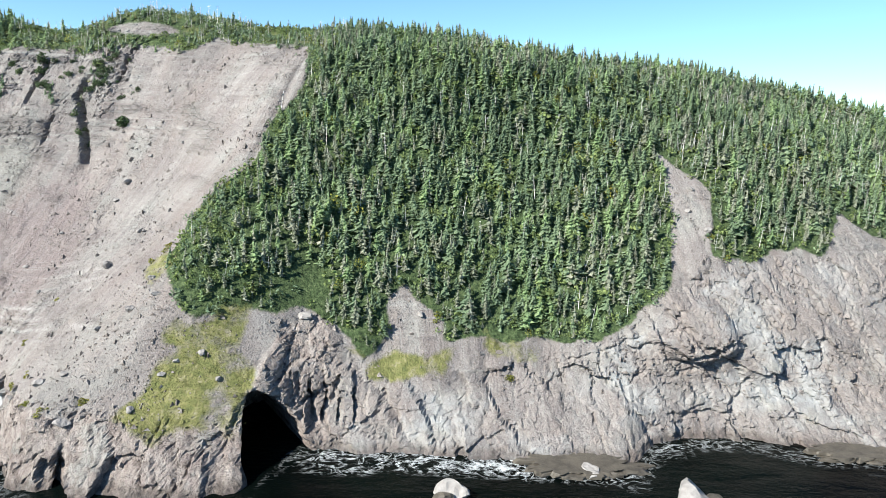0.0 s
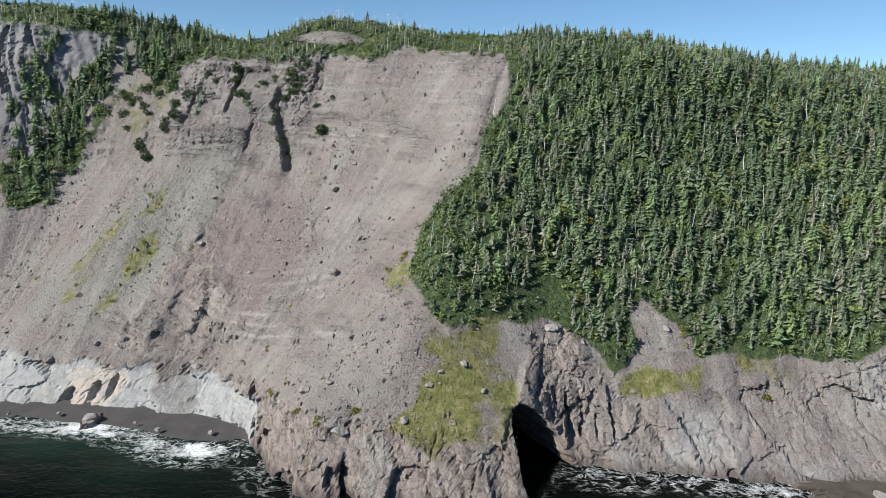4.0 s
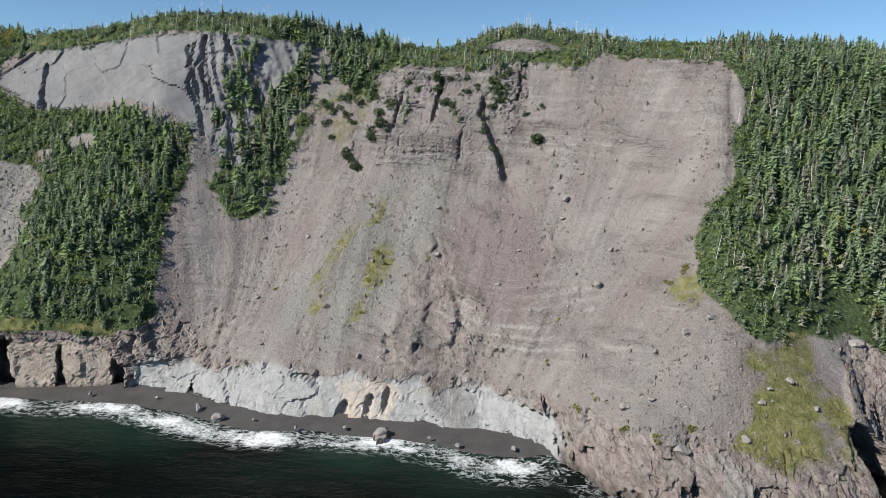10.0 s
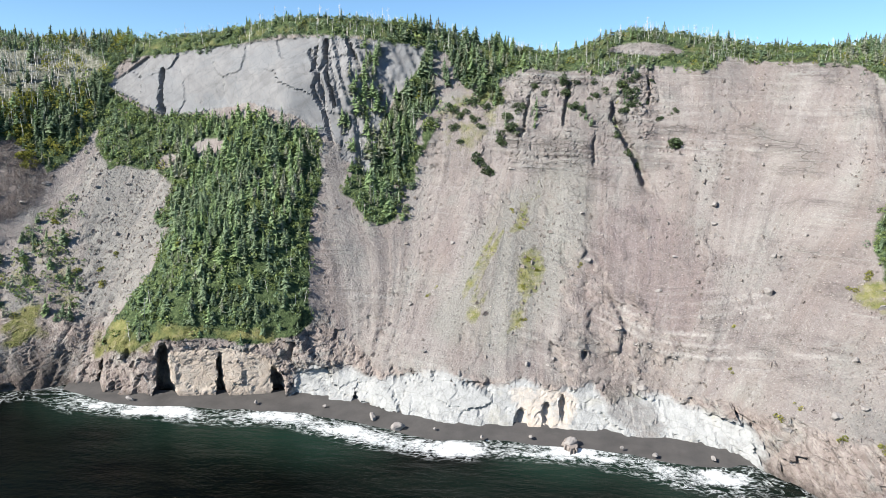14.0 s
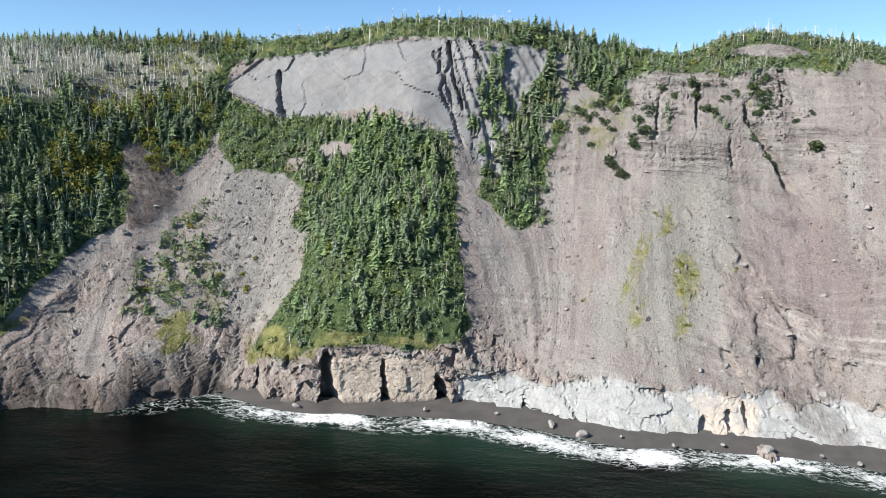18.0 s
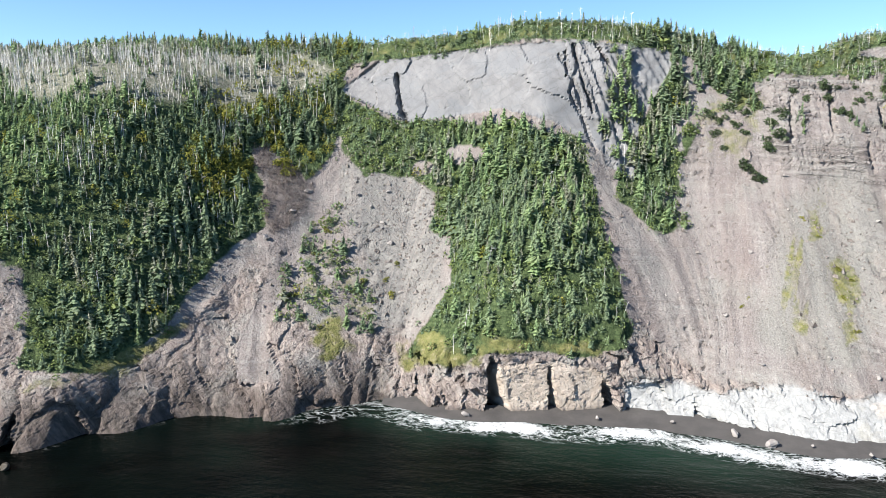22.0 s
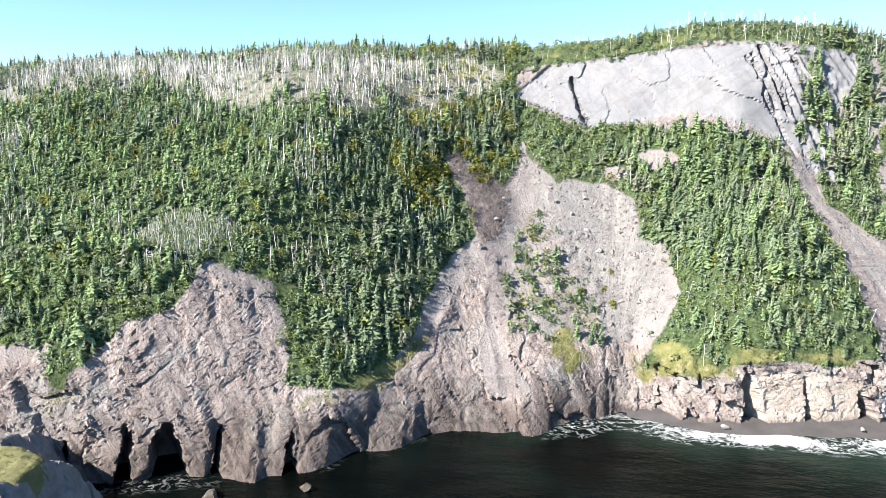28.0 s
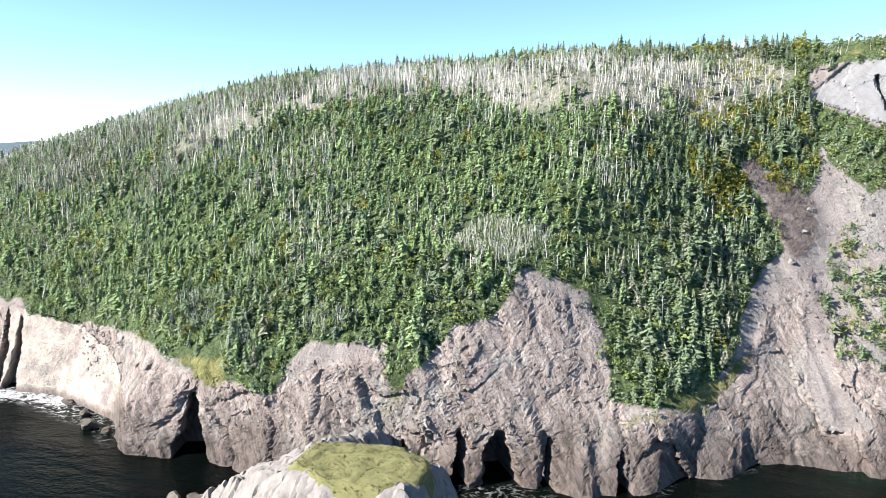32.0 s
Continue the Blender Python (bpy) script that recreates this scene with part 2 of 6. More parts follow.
class Web:
    """Short hand for wiring nodes."""

    def __init__(self, name, roughness=0.9, metallic=0.0, specular=0.3):
        self.m, self.n, self.l, self.out = shader(name)
        self.out.inputs["Roughness"].default_value = roughness
        self.out.inputs["Metallic"].default_value = metallic
        self.out.inputs["Specular IOR Level"].default_value = specular
        self.where = self.n.new("ShaderNodeNewGeometry").outputs["Position"]

    def put(self, value, socket):
        if isinstance(value, (int, float)):
            socket.default_value = value
        elif isinstance(value, tuple):
            socket.default_value = (*value, 1) if len(value) == 3 and socket.type == "RGBA" else value
        else:
            self.l.new(value, socket)

    def stretch(self, sx, sy, sz, turn=(0, 0, 0)):
        a = self.n.new("ShaderNodeMapping")
        a.vector_type = "TEXTURE"
        a.inputs["Scale"].default_value = (1 / sx, 1 / sy, 1 / sz)
        a.inputs["Rotation"].default_value = turn
        self.l.new(self.where, a.inputs["Vector"])
        return a.outputs["Vector"]

    def noise(self, scale, detail=4, rough=0.6, vector=None, distortion=0.0):
        a = self.n.new("ShaderNodeTexNoise")
        a.inputs["Scale"].default_value, a.inputs["Detail"].default_value = scale, detail
        a.inputs["Roughness"].default_value, a.inputs["Distortion"].default_value = rough, distortion
        self.l.new(vector or self.where, a.inputs["Vector"])
        return a.outputs["Fac"]

    def voronoi(self, scale, feature="F1", vector=None, out="Distance"):
        a = self.n.new("ShaderNodeTexVoronoi")
        a.feature = feature
        a.inputs["Scale"].default_value = scale
        self.l.new(vector or self.where, a.inputs["Vector"])
        return a.outputs[out]

    def cracks(self, vector, wide, wander=0.6):
        """Thin joints between uneven blocks: 1 on a joint."""
        t = self.n.new("ShaderNodeTexNoise")
        t.inputs["Scale"].default_value, t.inputs["Detail"].default_value = 0.3, 4
        self.l.new(self.where, t.inputs["Vector"])
        v = self.n.new("ShaderNodeVectorMath")
        v.operation = "MULTIPLY_ADD"
        self.l.new(t.outputs["Color"], v.inputs[0])
        v.inputs[1].default_value = (wander, wander, wander)
        self.l.new(vector, v.inputs[2])
        return self.ramp(self.voronoi(1.0, "DISTANCE_TO_EDGE", v.outputs[0]), (0.0, 1.0), (wide, 0.0))

    def ramp(self, fac, *stops):
        a = self.n.new("ShaderNodeValToRGB")
        e = a.color_ramp.elements
        while len(e) < len(stops):
            e.new(0.5)
        for s, (p, c) in zip(e, stops):
            s.position, s.color = p, (*c, 1) if isinstance(c, tuple) else (c, c, c, 1)
        self.put(fac, a.inputs["Fac"])
        return a.outputs["Color"]

    def mix(self, fac, a, b, kind="MIX"):
        x = self.n.new("ShaderNodeMix")
        x.data_type, x.blend_type = "RGBA", kind
        self.put(fac, x.inputs[0]), self.put(a, x.inputs[6]), self.put(b, x.inputs[7])
        return x.outputs[2]

    def math(self, kind, a, b=0.0, clamp=False):
        x = self.n.new("ShaderNodeMath")
        x.operation, x.use_clamp = kind, clamp
        self.put(a, x.inputs[0]), self.put(b, x.inputs[1])
        return x.outputs[0]

    def along(self, name, across, down, level=False):
        """Coordinates that follow a layer: across it and down it, or level with it."""
        a, p = self.n.new("ShaderNodeCombineXYZ"), self.n.new("ShaderNodeSeparateXYZ")
        self.l.new(self.where, p.inputs[0])
        self.put(self.math("MULTIPLY", self.layer(name), across), a.inputs[0])
        self.put(self.math("MULTIPLY", p.outputs[0 if level else 2], down), a.inputs[1])
        return a.outputs[0]

    def layer(self, name):
        a = self.n.new("ShaderNodeAttribute")
        a.attribute_name = name
        return a.outputs["Fac"]

    def cover(self, name, grain, sharp=4.0):
        """A laid-on cover with a ragged edge: the layer's weight roughened by a grain."""
        f = self.math("ADD", self.layer(name), self.math("MULTIPLY", self.math("SUBTRACT", grain, 0.5), 1.3))
        return self.math("MULTIPLY", self.math("SUBTRACT", f, 0.5 - 0.5 / sharp), sharp, True)

    def bump(self, height, strength, distance):
        b = self.n.new("ShaderNodeBump")
        b.inputs["Strength"].default_value, b.inputs["Distance"].default_value = strength, distance
        self.put(height, b.inputs["Height"])
        self.l.new(b.outputs["Normal"], self.out.inputs["Normal"])

    def done(self, colour):
        self.put(colour, self.out.inputs["Base Color"])
        return self.m


def land_material():
    w = Web("weathered_rock_and_turf", 0.95, 0, 0.15)
    big, mid, fine = w.noise(0.045, 5), w.noise(0.35, 5, 0.65), w.noise(2.2, 4, 0.7)
    fall = w.noise(1.0, 6, 0.62, w.along("flow", 0.16, 0.012))
    rill = w.noise(1.0, 6, 0.7, w.along("flow", 0.75, 0.035))
    wash = w.noise(1.0, 5, 0.65, w.along("flow", 0.05, 0.02))
    beds = w.noise(1.0, 6, 0.72, w.along("bed", 0.9, 0.022, True), 0.35)
    outcrop = w.ramp(w.noise(0.085, 5, 0.62), (0.49, 0.0), (0.58, 1.0))
    bedded = w.ramp(w.noise(0.05, 5, 0.62, w.stretch(0.7, 1, 1.8)), (0.5, 0.0), (0.62, 1.0))
    bedded = w.math("MAXIMUM", w.math("MULTIPLY", bedded, 0.7), w.layer("strata"))
    # pinkish grey shale debris, washed into streaks down the slope
    c = w.ramp(wash, (0.3, (0.154, 0.137, 0.131)), (0.48, (0.199, 0.178, 0.169)), (0.66, (0.240, 0.226, 0.214)))
    tone = w.noise(0.09, 5, 0.65)
    c = w.mix(w.math("MULTIPLY", w.ramp(tone, (0.5, 0.0), (0.6, 1.0)), 0.45), c, (0.167, 0.141, 0.140))
    c = w.mix(w.math("MULTIPLY", w.ramp(tone, (0.36, 1.0), (0.46, 0.0)), 0.5), c, (0.214, 0.218, 0.201))
    c = w.mix(w.math("MULTIPLY", w.cover("mauve", tone, 1.4), 0.75), c, w.ramp(rill, (0.35, (0.131, 0.103, 0.105)), (0.65, (0.189, 0.154, 0.153))))
    c = w.mix(w.math("MULTIPLY", w.cover("verdigris", tone, 1.4), 0.75), c, w.ramp(rill, (0.35, (0.162, 0.164, 0.147)), (0.65, (0.229, 0.230, 0.209))))
    c = w.mix(w.math("MULTIPLY", w.ramp(fall, (0.48, 0.0), (0.62, 1.0)), 0.42), c, (0.186, 0.150, 0.137))
    c = w.mix(w.math("MULTIPLY", w.ramp(fall, (0.36, 1.0), (0.47, 0.0)), 0.36), c, (0.260, 0.249, 0.235))
    c = w.mix(w.math("MULTIPLY", w.ramp(rill, (0.52, 0.0), (0.66, 1.0)), 0.42), c, (0.142, 0.124, 0.120))
    c = w.mix(w.math("MULTIPLY", w.ramp(rill, (0.34, 1.0), (0.47, 0.0)), 0.42), c, (0.281, 0.270, 0.258))
    c = w.mix(w.math("MULTIPLY", w.math("MULTIPLY", w.ramp(beds, (0.54, 0.0), (0.60, 1.0)), bedded), 0.6), c, (0.303, 0.304, 0.289))
    c = w.mix(w.math("MULTIPLY", w.math("MULTIPLY", w.ramp(beds, (0.40, 1.0), (0.46, 0.0)), bedded), 0.65), c, (0.118, 0.102, 0.101))
    grit = w.noise(0.9, 8, 0.78)
    rough = w.math("ADD", 0.24, w.math("MULTIPLY", w.math("MULTIPLY", outcrop, w.ramp(rill, (0.4, 0.3), (0.6, 1.0))), 0.6))
    c = w.mix(w.math("MULTIPLY", w.ramp(grit, (0.54, 0.0), (0.64, 1.0)), rough), c, (0.099, 0.086, 0.084))
    c = w.mix(w.math("MULTIPLY", w.ramp(grit, (0.34, 1.0), (0.44, 0.0)), 0.3), c, (0.333, 0.323, 0.305))
    c = w.mix(w.math("MULTIPLY", w.math("MULTIPLY", w.cracks(w.stretch(0.13, 0.13, 0.55, (0, 0.06, 0)), 0.06, 0.8), w.layer("strata")), 0.75), c, (0.054, 0.048, 0.047))
    speck = w.noise(3.2, 3, 0.75)
    c = w.mix(w.math("MULTIPLY", w.ramp(speck, (0.36, 1.0), (0.45, 0.0)), 0.5), c, (0.108, 0.098, 0.095))
    c = w.mix(w.math("MULTIPLY", w.ramp(speck, (0.58, 0.0), (0.66, 1.0)), 0.55), c, (0.394, 0.388, 0.375))
    edge = w.noise(0.22, 5, 0.7)
    # blue-grey fine debris
    g = w.ramp(mid, (0.3, (0.139, 0.138, 0.135)), (0.55, (0.194, 0.191, 0.181)), (0.75, (0.250, 0.248, 0.230)))
    g = w.mix(w.math("MULTIPLY", w.ramp(grit, (0.5, 0.0), (0.62, 1.0)), 0.5), g, (0.11, 0.10, 0.098))
    g = w.mix(w.math("MULTIPLY", w.ramp(rill, (0.36, 1.0), (0.5, 0.0)), 0.5), g, (0.26, 0.235, 0.218))
    c = w.mix(w.cover("debris", edge, 2.0), c, g)
    # bare fractured bedrock, brown to purple-grey
    lean = w.noise(1.0, 7, 0.7, w.stretch(0.5, 0.25, 0.09, (0, -0.55, 0)))
    strips = w.noise(1.0, 6, 0.7, w.stretch(1.0, 0.4, 0.12, (0, -0.6, 0)), 0.4)
    r = w.ramp(lean, (0.3, (0.165, 0.134, 0.123)), (0.44, (0.257, 0.218, 0.198)), (0.62, (0.348, 0.311, 0.286)))
    r = w.mix(w.math("MULTIPLY", w.ramp(mid, (0.48, 0.0), (0.6, 1.0)), 0.4), r, (0.240, 0.198, 0.186))
    r = w.mix(w.math("MULTIPLY", w.ramp(tone, (0.52, 0.0), (0.6, 1.0)), 0.6), r, (0.273, 0.277, 0.260))
    r = w.mix(w.math("MULTIPLY", w.ramp(grit, (0.54, 0.0), (0.64, 1.0)), 0.45), r, (0.108, 0.092, 0.087))
    r = w.mix(w.math("MULTIPLY", w.ramp(grit, (0.36, 1.0), (0.45, 0.0)), 0.5), r, (0.364, 0.339, 0.319))
    r = w.mix(w.math("MULTIPLY", w.ramp(strips, (0.5, 0.0), (0.6, 1.0)), 0.45), r, (0.095, 0.076, 0.071))
    r = w.mix(w.math("MULTIPLY", w.ramp(strips, (0.34, 1.0), (0.42, 0.0)), 0.5), r, (0.373, 0.344, 0.319))
    r = w.mix(w.math("MULTIPLY", w.cracks(w.stretch(0.3, 0.2, 0.12, (0, -0.5, 0)), 0.04), 0.4), r, (0.056, 0.047, 0.044))
    c = w.mix(w.cover("bedrock", edge, 2.5), c, r)
    # smooth pale blue-grey foot wall
    p = w.ramp(w.noise(0.5, 7, 0.72), (0.3, (0.157, 0.160, 0.162)), (0.42, (0.255, 0.262, 0.262)), (0.62, (0.302, 0.310, 0.309)), (0.72, (0.410, 0.420, 0.420)))
    p = w.mix(w.ramp(w.noise(0.12, 4), (0.55, 0.0), (0.68, 0.5)), p, (0.265, 0.249, 0.200))
    p = w.mix(w.math("MULTIPLY", w.cracks(w.stretch(0.16, 0.16, 0.32, (0, 0.2, 0)), 0.03), 0.3), p, (0.085, 0.085, 0.082))
    c = w.mix(w.cover("pale", edge, 1.8), c, p)
    # grey massive slabs of the upper cliff
    d = w.ramp(lean, (0.3, (0.147, 0.148, 0.153)), (0.55, (0.187, 0.189, 0.193)), (0.75, (0.226, 0.226, 0.224)))
    d = w.mix(w.math("MULTIPLY", w.ramp(tone, (0.45, 1.0), (0.5, 0.0)), 0.4), d, (0.160, 0.172, 0.185))
    d = w.mix(w.math("MULTIPLY", w.ramp(w.noise(1.0, 6, 0.7, w.stretch(0.5, 0.3, 0.06, (0, 0.9, 0))), (0.52, 0.0), (0.6, 1.0)), 0.4), d, (0.120, 0.119, 0.120))
    d = w.mix(w.math("MULTIPLY", w.cracks(w.stretch(0.16, 0.16, 0.3, (0, 0.7, 0)), 0.018), 0.5), d, (0.09, 0.088, 0.086))
    c = w.mix(w.cover("slab", edge, 4.0), c, d)
    # buff sandstone
    b = w.ramp(mid, (0.3, (0.325, 0.272, 0.226)), (0.6, (0.420, 0.372, 0.322)), (0.8, (0.450, 0.412, 0.370)))
    c = w.mix(w.cover("buff", edge, 3.0), c, b)
    c = w.mix(w.math("MULTIPLY", w.layer("bands"), w.ramp(grit, (0.35, 1.0), (0.6, 0.35))), c, (0.353, 0.344, 0.328))
    # dark foot (wet rock plus overhang shade put into the colour), moss floor, turf
    c = w.mix(w.math("MULTIPLY", w.cover("wet", grit, 1.2), 0.85), c, w.mix(w.ramp(strips, (0.4, 0.0), (0.6, 1.0)), (0.13, 0.105, 0.095), (0.05, 0.043, 0.038)))
    f = w.ramp(w.noise(1.3, 6, 0.75), (0.35, (0.014, 0.024, 0.011)), (0.5, (0.045, 0.07, 0.028)), (0.65, (0.10, 0.13, 0.06)))
    f = w.mix(w.math("MULTIPLY", w.layer("litter"), 0.7), f, w.ramp(w.noise(1.6, 6, 0.75), (0.38, (0.06, 0.07, 0.04)), (0.6, (0.33, 0.31, 0.275))))
    c = w.mix(w.cover("floor", edge, 3.0), c, f)
    t = w.ramp(w.noise(0.5, 5, 0.7), (0.25, (0.065, 0.085, 0.032)), (0.42, (0.122, 0.13, 0.047)), (0.56, (0.175, 0.17, 0.070)), (0.7, (0.26, 0.24, 0.165)))
    c = w.mix(w.cover("turf", edge, 3.0), c, t)
    c = w.mix(w.math("MULTIPLY", w.ramp(fine, (0.4, 0.0), (0.75, 1.0)), 0.35), c, w.mix(0.5, c, (0.05, 0.045, 0.04)))
    h = w.math("ADD", w.math("MULTIPLY", mid, 0.6), w.math("MULTIPLY", fine, 0.55))
    h = w.math("ADD", w.math("ADD", h, w.math("MULTIPLY", w.math("ADD", lean, w.math("MULTIPLY", strips, w.layer("bedrock"))), 0.5)), w.math("MULTIPLY", grit, 0.9))
    h = w.math("ADD", h, w.math("MULTIPLY", w.math("MULTIPLY", beds, bedded), 1.7))
    h = w.math("ADD", h, w.math("MULTIPLY", rill, 0.5))
    h = w.math("MULTIPLY", h, w.math("SUBTRACT", 1.0, w.math("MULTIPLY", w.math("MAXIMUM", w.layer("slab"), w.layer("pale")), 0.6), True))
    stony = w.math("MAXIMUM", w.layer("bedrock"), w.math("MULTIPLY", w.layer("strata"), 0.9))
    stony = w.math("MAXIMUM", stony, w.math("MULTIPLY", outcrop, 0.3))
    w.bump(w.math("MULTIPLY", h, w.math("ADD", 0.4, w.math("MULTIPLY", stony, 0.35))), 1.0, 1.0)
    return w.done(c)


def sea_material():
    w = Web("dark_green_sea", 0.12, 0, 0.035)
    swell = w.noise(1.0, 4, 0.6, w.stretch(0.10, 0.22, 1))
    chop = w.noise(0.9, 4, 0.65)
    deep = w.ramp(w.noise(0.03, 3), (0.35, (0.0006, 0.0009, 0.0009)), (0.65, (0.002, 0.004, 0.0034)))
    c = w.mix(w.layer("shoal"), deep, (0.012, 0.031, 0.022))
    vein = w.math("ABSOLUTE", w.math("SUBTRACT", w.noise(0.3, 5, 0.62, w.stretch(1, 1.5, 1), 0.8), 0.5))
    lace = w.ramp(vein, (0.0, 1.0), (0.045, 0.0))
    lace = w.math("MULTIPLY", lace, w.ramp(w.noise(0.55, 5, 0.7), (0.38, 0.0), (0.58, 1.0)))
    f = w.layer("foam")
    grain = w.noise(0.35, 6, 0.75)
    grain = w.math("ADD", w.math("MULTIPLY", grain, 0.6), w.math("MULTIPLY", w.noise(1.3, 6, 0.8, None, 0.6), 0.4))
    solid = w.math("MULTIPLY", w.math("SUBTRACT", w.math("ADD", f, w.math("MULTIPLY", grain, 2.4)), 1.98), 3.2, True)
    thin = w.math("MULTIPLY", lace, w.math("MULTIPLY", w.math("SUBTRACT", f, 0.22), 1.7, True))
    white = w.math("MAXIMUM", solid, thin, True)
    c = w.mix(white, c, (0.72, 0.75, 0.76))
    w.put(w.math("ADD", 0.1, w.math("MULTIPLY", white, 0.6)), w.out.inputs["Roughness"])
    h = w.math("ADD", w.math("MULTIPLY", swell, 1.0), w.math("MULTIPLY", chop, 0.35))
    w.bump(w.math("ADD", h, w.math("MULTIPLY", white, 0.3)), 0.55, 0.8)
    return w.done(c)


def leaf_material(name, dark, mid, light, wide=0.05):
    w = Web(name, 0.75, 0, 0.2)
    geo = w.n.new("ShaderNodeNewGeometry")
    own = geo.outputs["Random Per Island"]
    area, single = w.noise(wide, 3), w.noise(0.45, 2)
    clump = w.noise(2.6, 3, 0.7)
    v = w.math("ADD", w.math("MULTIPLY", own, 0.16), w.math("ADD", w.math("MULTIPLY", area, 0.42), w.math("MULTIPLY", single, 0.46)))
    c = w.ramp(v, (0.36, dark), (0.54, mid), (0.74, light))
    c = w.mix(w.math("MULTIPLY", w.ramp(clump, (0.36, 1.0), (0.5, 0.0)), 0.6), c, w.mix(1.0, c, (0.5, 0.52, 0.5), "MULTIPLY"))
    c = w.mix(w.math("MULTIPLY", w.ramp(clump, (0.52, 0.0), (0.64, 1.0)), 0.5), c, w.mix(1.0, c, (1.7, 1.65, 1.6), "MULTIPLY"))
    c = w.mix(w.math("MULTIPLY", w.ramp(w.noise(0.17, 3), (0.54, 0.0), (0.64, 1.0)), 0.4), c, tuple(0.5 * (a + b) for a, b in zip(mid, (0.12, 0.11, 0.075))))
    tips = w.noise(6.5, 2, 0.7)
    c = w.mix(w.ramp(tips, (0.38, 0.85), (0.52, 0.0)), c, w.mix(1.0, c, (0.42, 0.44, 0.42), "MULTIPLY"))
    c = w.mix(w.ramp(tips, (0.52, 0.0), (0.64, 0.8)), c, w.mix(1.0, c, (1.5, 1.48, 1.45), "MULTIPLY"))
    w.bump(tips, 0.8, 0.12)
    thin = w.n.new("ShaderNodeBsdfTranslucent")
    both = w.n.new("ShaderNodeMixShader")
    both.inputs[0].default_value = 0.38
    w.put(c, thin.inputs["Color"])
    w.l.new(w.out.outputs[0], both.inputs[1]), w.l.new(thin.outputs[0], both.inputs[2])
    w.l.new(both.outputs[0], w.n["Material Output"].inputs["Surface"])
    return w.done(c)


def plain_rough(name, a, b, scale=0.8, roughness=0.9, bump=0.3):
    w = Web(name, roughness, 0, 0.2)
    n = w.noise(scale, 5, 0.65)
    f = w.noise(scale * 7, 3, 0.7)
    c = w.mix(w.math("MULTIPLY", f, 0.5), w.ramp(n, (0.3, a), (0.7, b)), a)
    w.bump(w.math("ADD", n, w.math("MULTIPLY", f, 0.3)), 0.7, bump)
    return w.done(c)


LAND = land_material()
SEA = sea_material()
SAND = plain_rough("dark_wet_sand", (0.05, 0.048, 0.047), (0.085, 0.08, 0.077), 0.25, 0.55, 0.15)
WET_STONE = plain_rough("wet_ledge_stone", (0.045, 0.04, 0.034), (0.12, 0.105, 0.085), 0.5, 0.5)
STONE = plain_rough("grey_boulder_stone", (0.180, 0.168, 0.160), (0.312, 0.295, 0.283), 0.7)
BROWN_STONE = plain_rough("brown_ledge_stone", (0.138, 0.121, 0.109), (0.310, 0.276, 0.255), 0.6)
KNOLL_ROCK = plain_rough("knoll_rock", (0.125, 0.115, 0.108), (0.25, 0.238, 0.225), 0.5)
TURF = plain_rough("knoll_turf", (0.095, 0.10, 0.042), (0.17, 0.16, 0.075), 0.5, 0.95, 0.4)
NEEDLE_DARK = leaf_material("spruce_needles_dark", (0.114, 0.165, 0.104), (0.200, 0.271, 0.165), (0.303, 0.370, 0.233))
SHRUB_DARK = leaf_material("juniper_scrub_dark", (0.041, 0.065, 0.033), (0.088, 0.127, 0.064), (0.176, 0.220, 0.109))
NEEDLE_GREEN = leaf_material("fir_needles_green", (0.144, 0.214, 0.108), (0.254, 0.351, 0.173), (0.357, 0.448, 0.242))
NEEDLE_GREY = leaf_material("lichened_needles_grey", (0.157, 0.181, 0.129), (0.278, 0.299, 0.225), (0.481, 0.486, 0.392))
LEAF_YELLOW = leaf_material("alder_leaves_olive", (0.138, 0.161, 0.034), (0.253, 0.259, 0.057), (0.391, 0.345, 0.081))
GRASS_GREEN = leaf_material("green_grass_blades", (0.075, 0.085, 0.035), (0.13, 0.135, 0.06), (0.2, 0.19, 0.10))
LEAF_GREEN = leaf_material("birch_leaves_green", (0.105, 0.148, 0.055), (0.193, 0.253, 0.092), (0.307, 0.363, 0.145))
GRASS = leaf_material("dry_grass_blades", (0.075, 0.088, 0.028), (0.145, 0.145, 0.052), (0.245, 0.22, 0.10))
RUBBLE = leaf_material("shale_rubble", (0.153, 0.131, 0.122), (0.271, 0.239, 0.226), (0.415, 0.393, 0.378))
BARK = plain_rough("dark_bark", (0.05, 0.042, 0.035), (0.11, 0.095, 0.08), 3.0)
BARK_GREY = plain_rough("weathered_brush_wood", (0.11, 0.085, 0.08), (0.30, 0.255, 0.235), 1.5)
DEAD_WOOD = plain_rough("silvered_dead_wood", (0.44, 0.43, 0.41), (0.70, 0.69, 0.67), 0.6)
# woods seen far off: the haze is in this blue base colour
FAR = plain_rough("far_coast_hazed_blue", (0.05, 0.075, 0.09), (0.07, 0.10, 0.12), 0.004)


# ---- regions of the cliff face, as outlines in (x, height) ----
def inside(x, z, outline):
    """Whether points lie inside a closed outline."""
    x, z = np.broadcast_arrays(x, z)
    hit = np.zeros(x.shape, bool)
    n = len(outline)
    for a in range(n):
        (x0, z0), (x1, z1) = outline[a], outline[(a + 1) % n]
        if z0 != z1:
            cross = ((z0 > z) != (z1 > z)) & (x < (x1 - x0) * (z - z0) / (z1 - z0) + x0)
            hit ^= cross
    return hit


def ragged(x, z, outline, wild=2.0, seed=0):
    """Inside an outline whose edge wanders."""
    return inside(x + wild * fbm(x / 7, z / 7, 3, seed), z + wild * fbm(x / 7, z / 7, 3, seed + 5), outline)


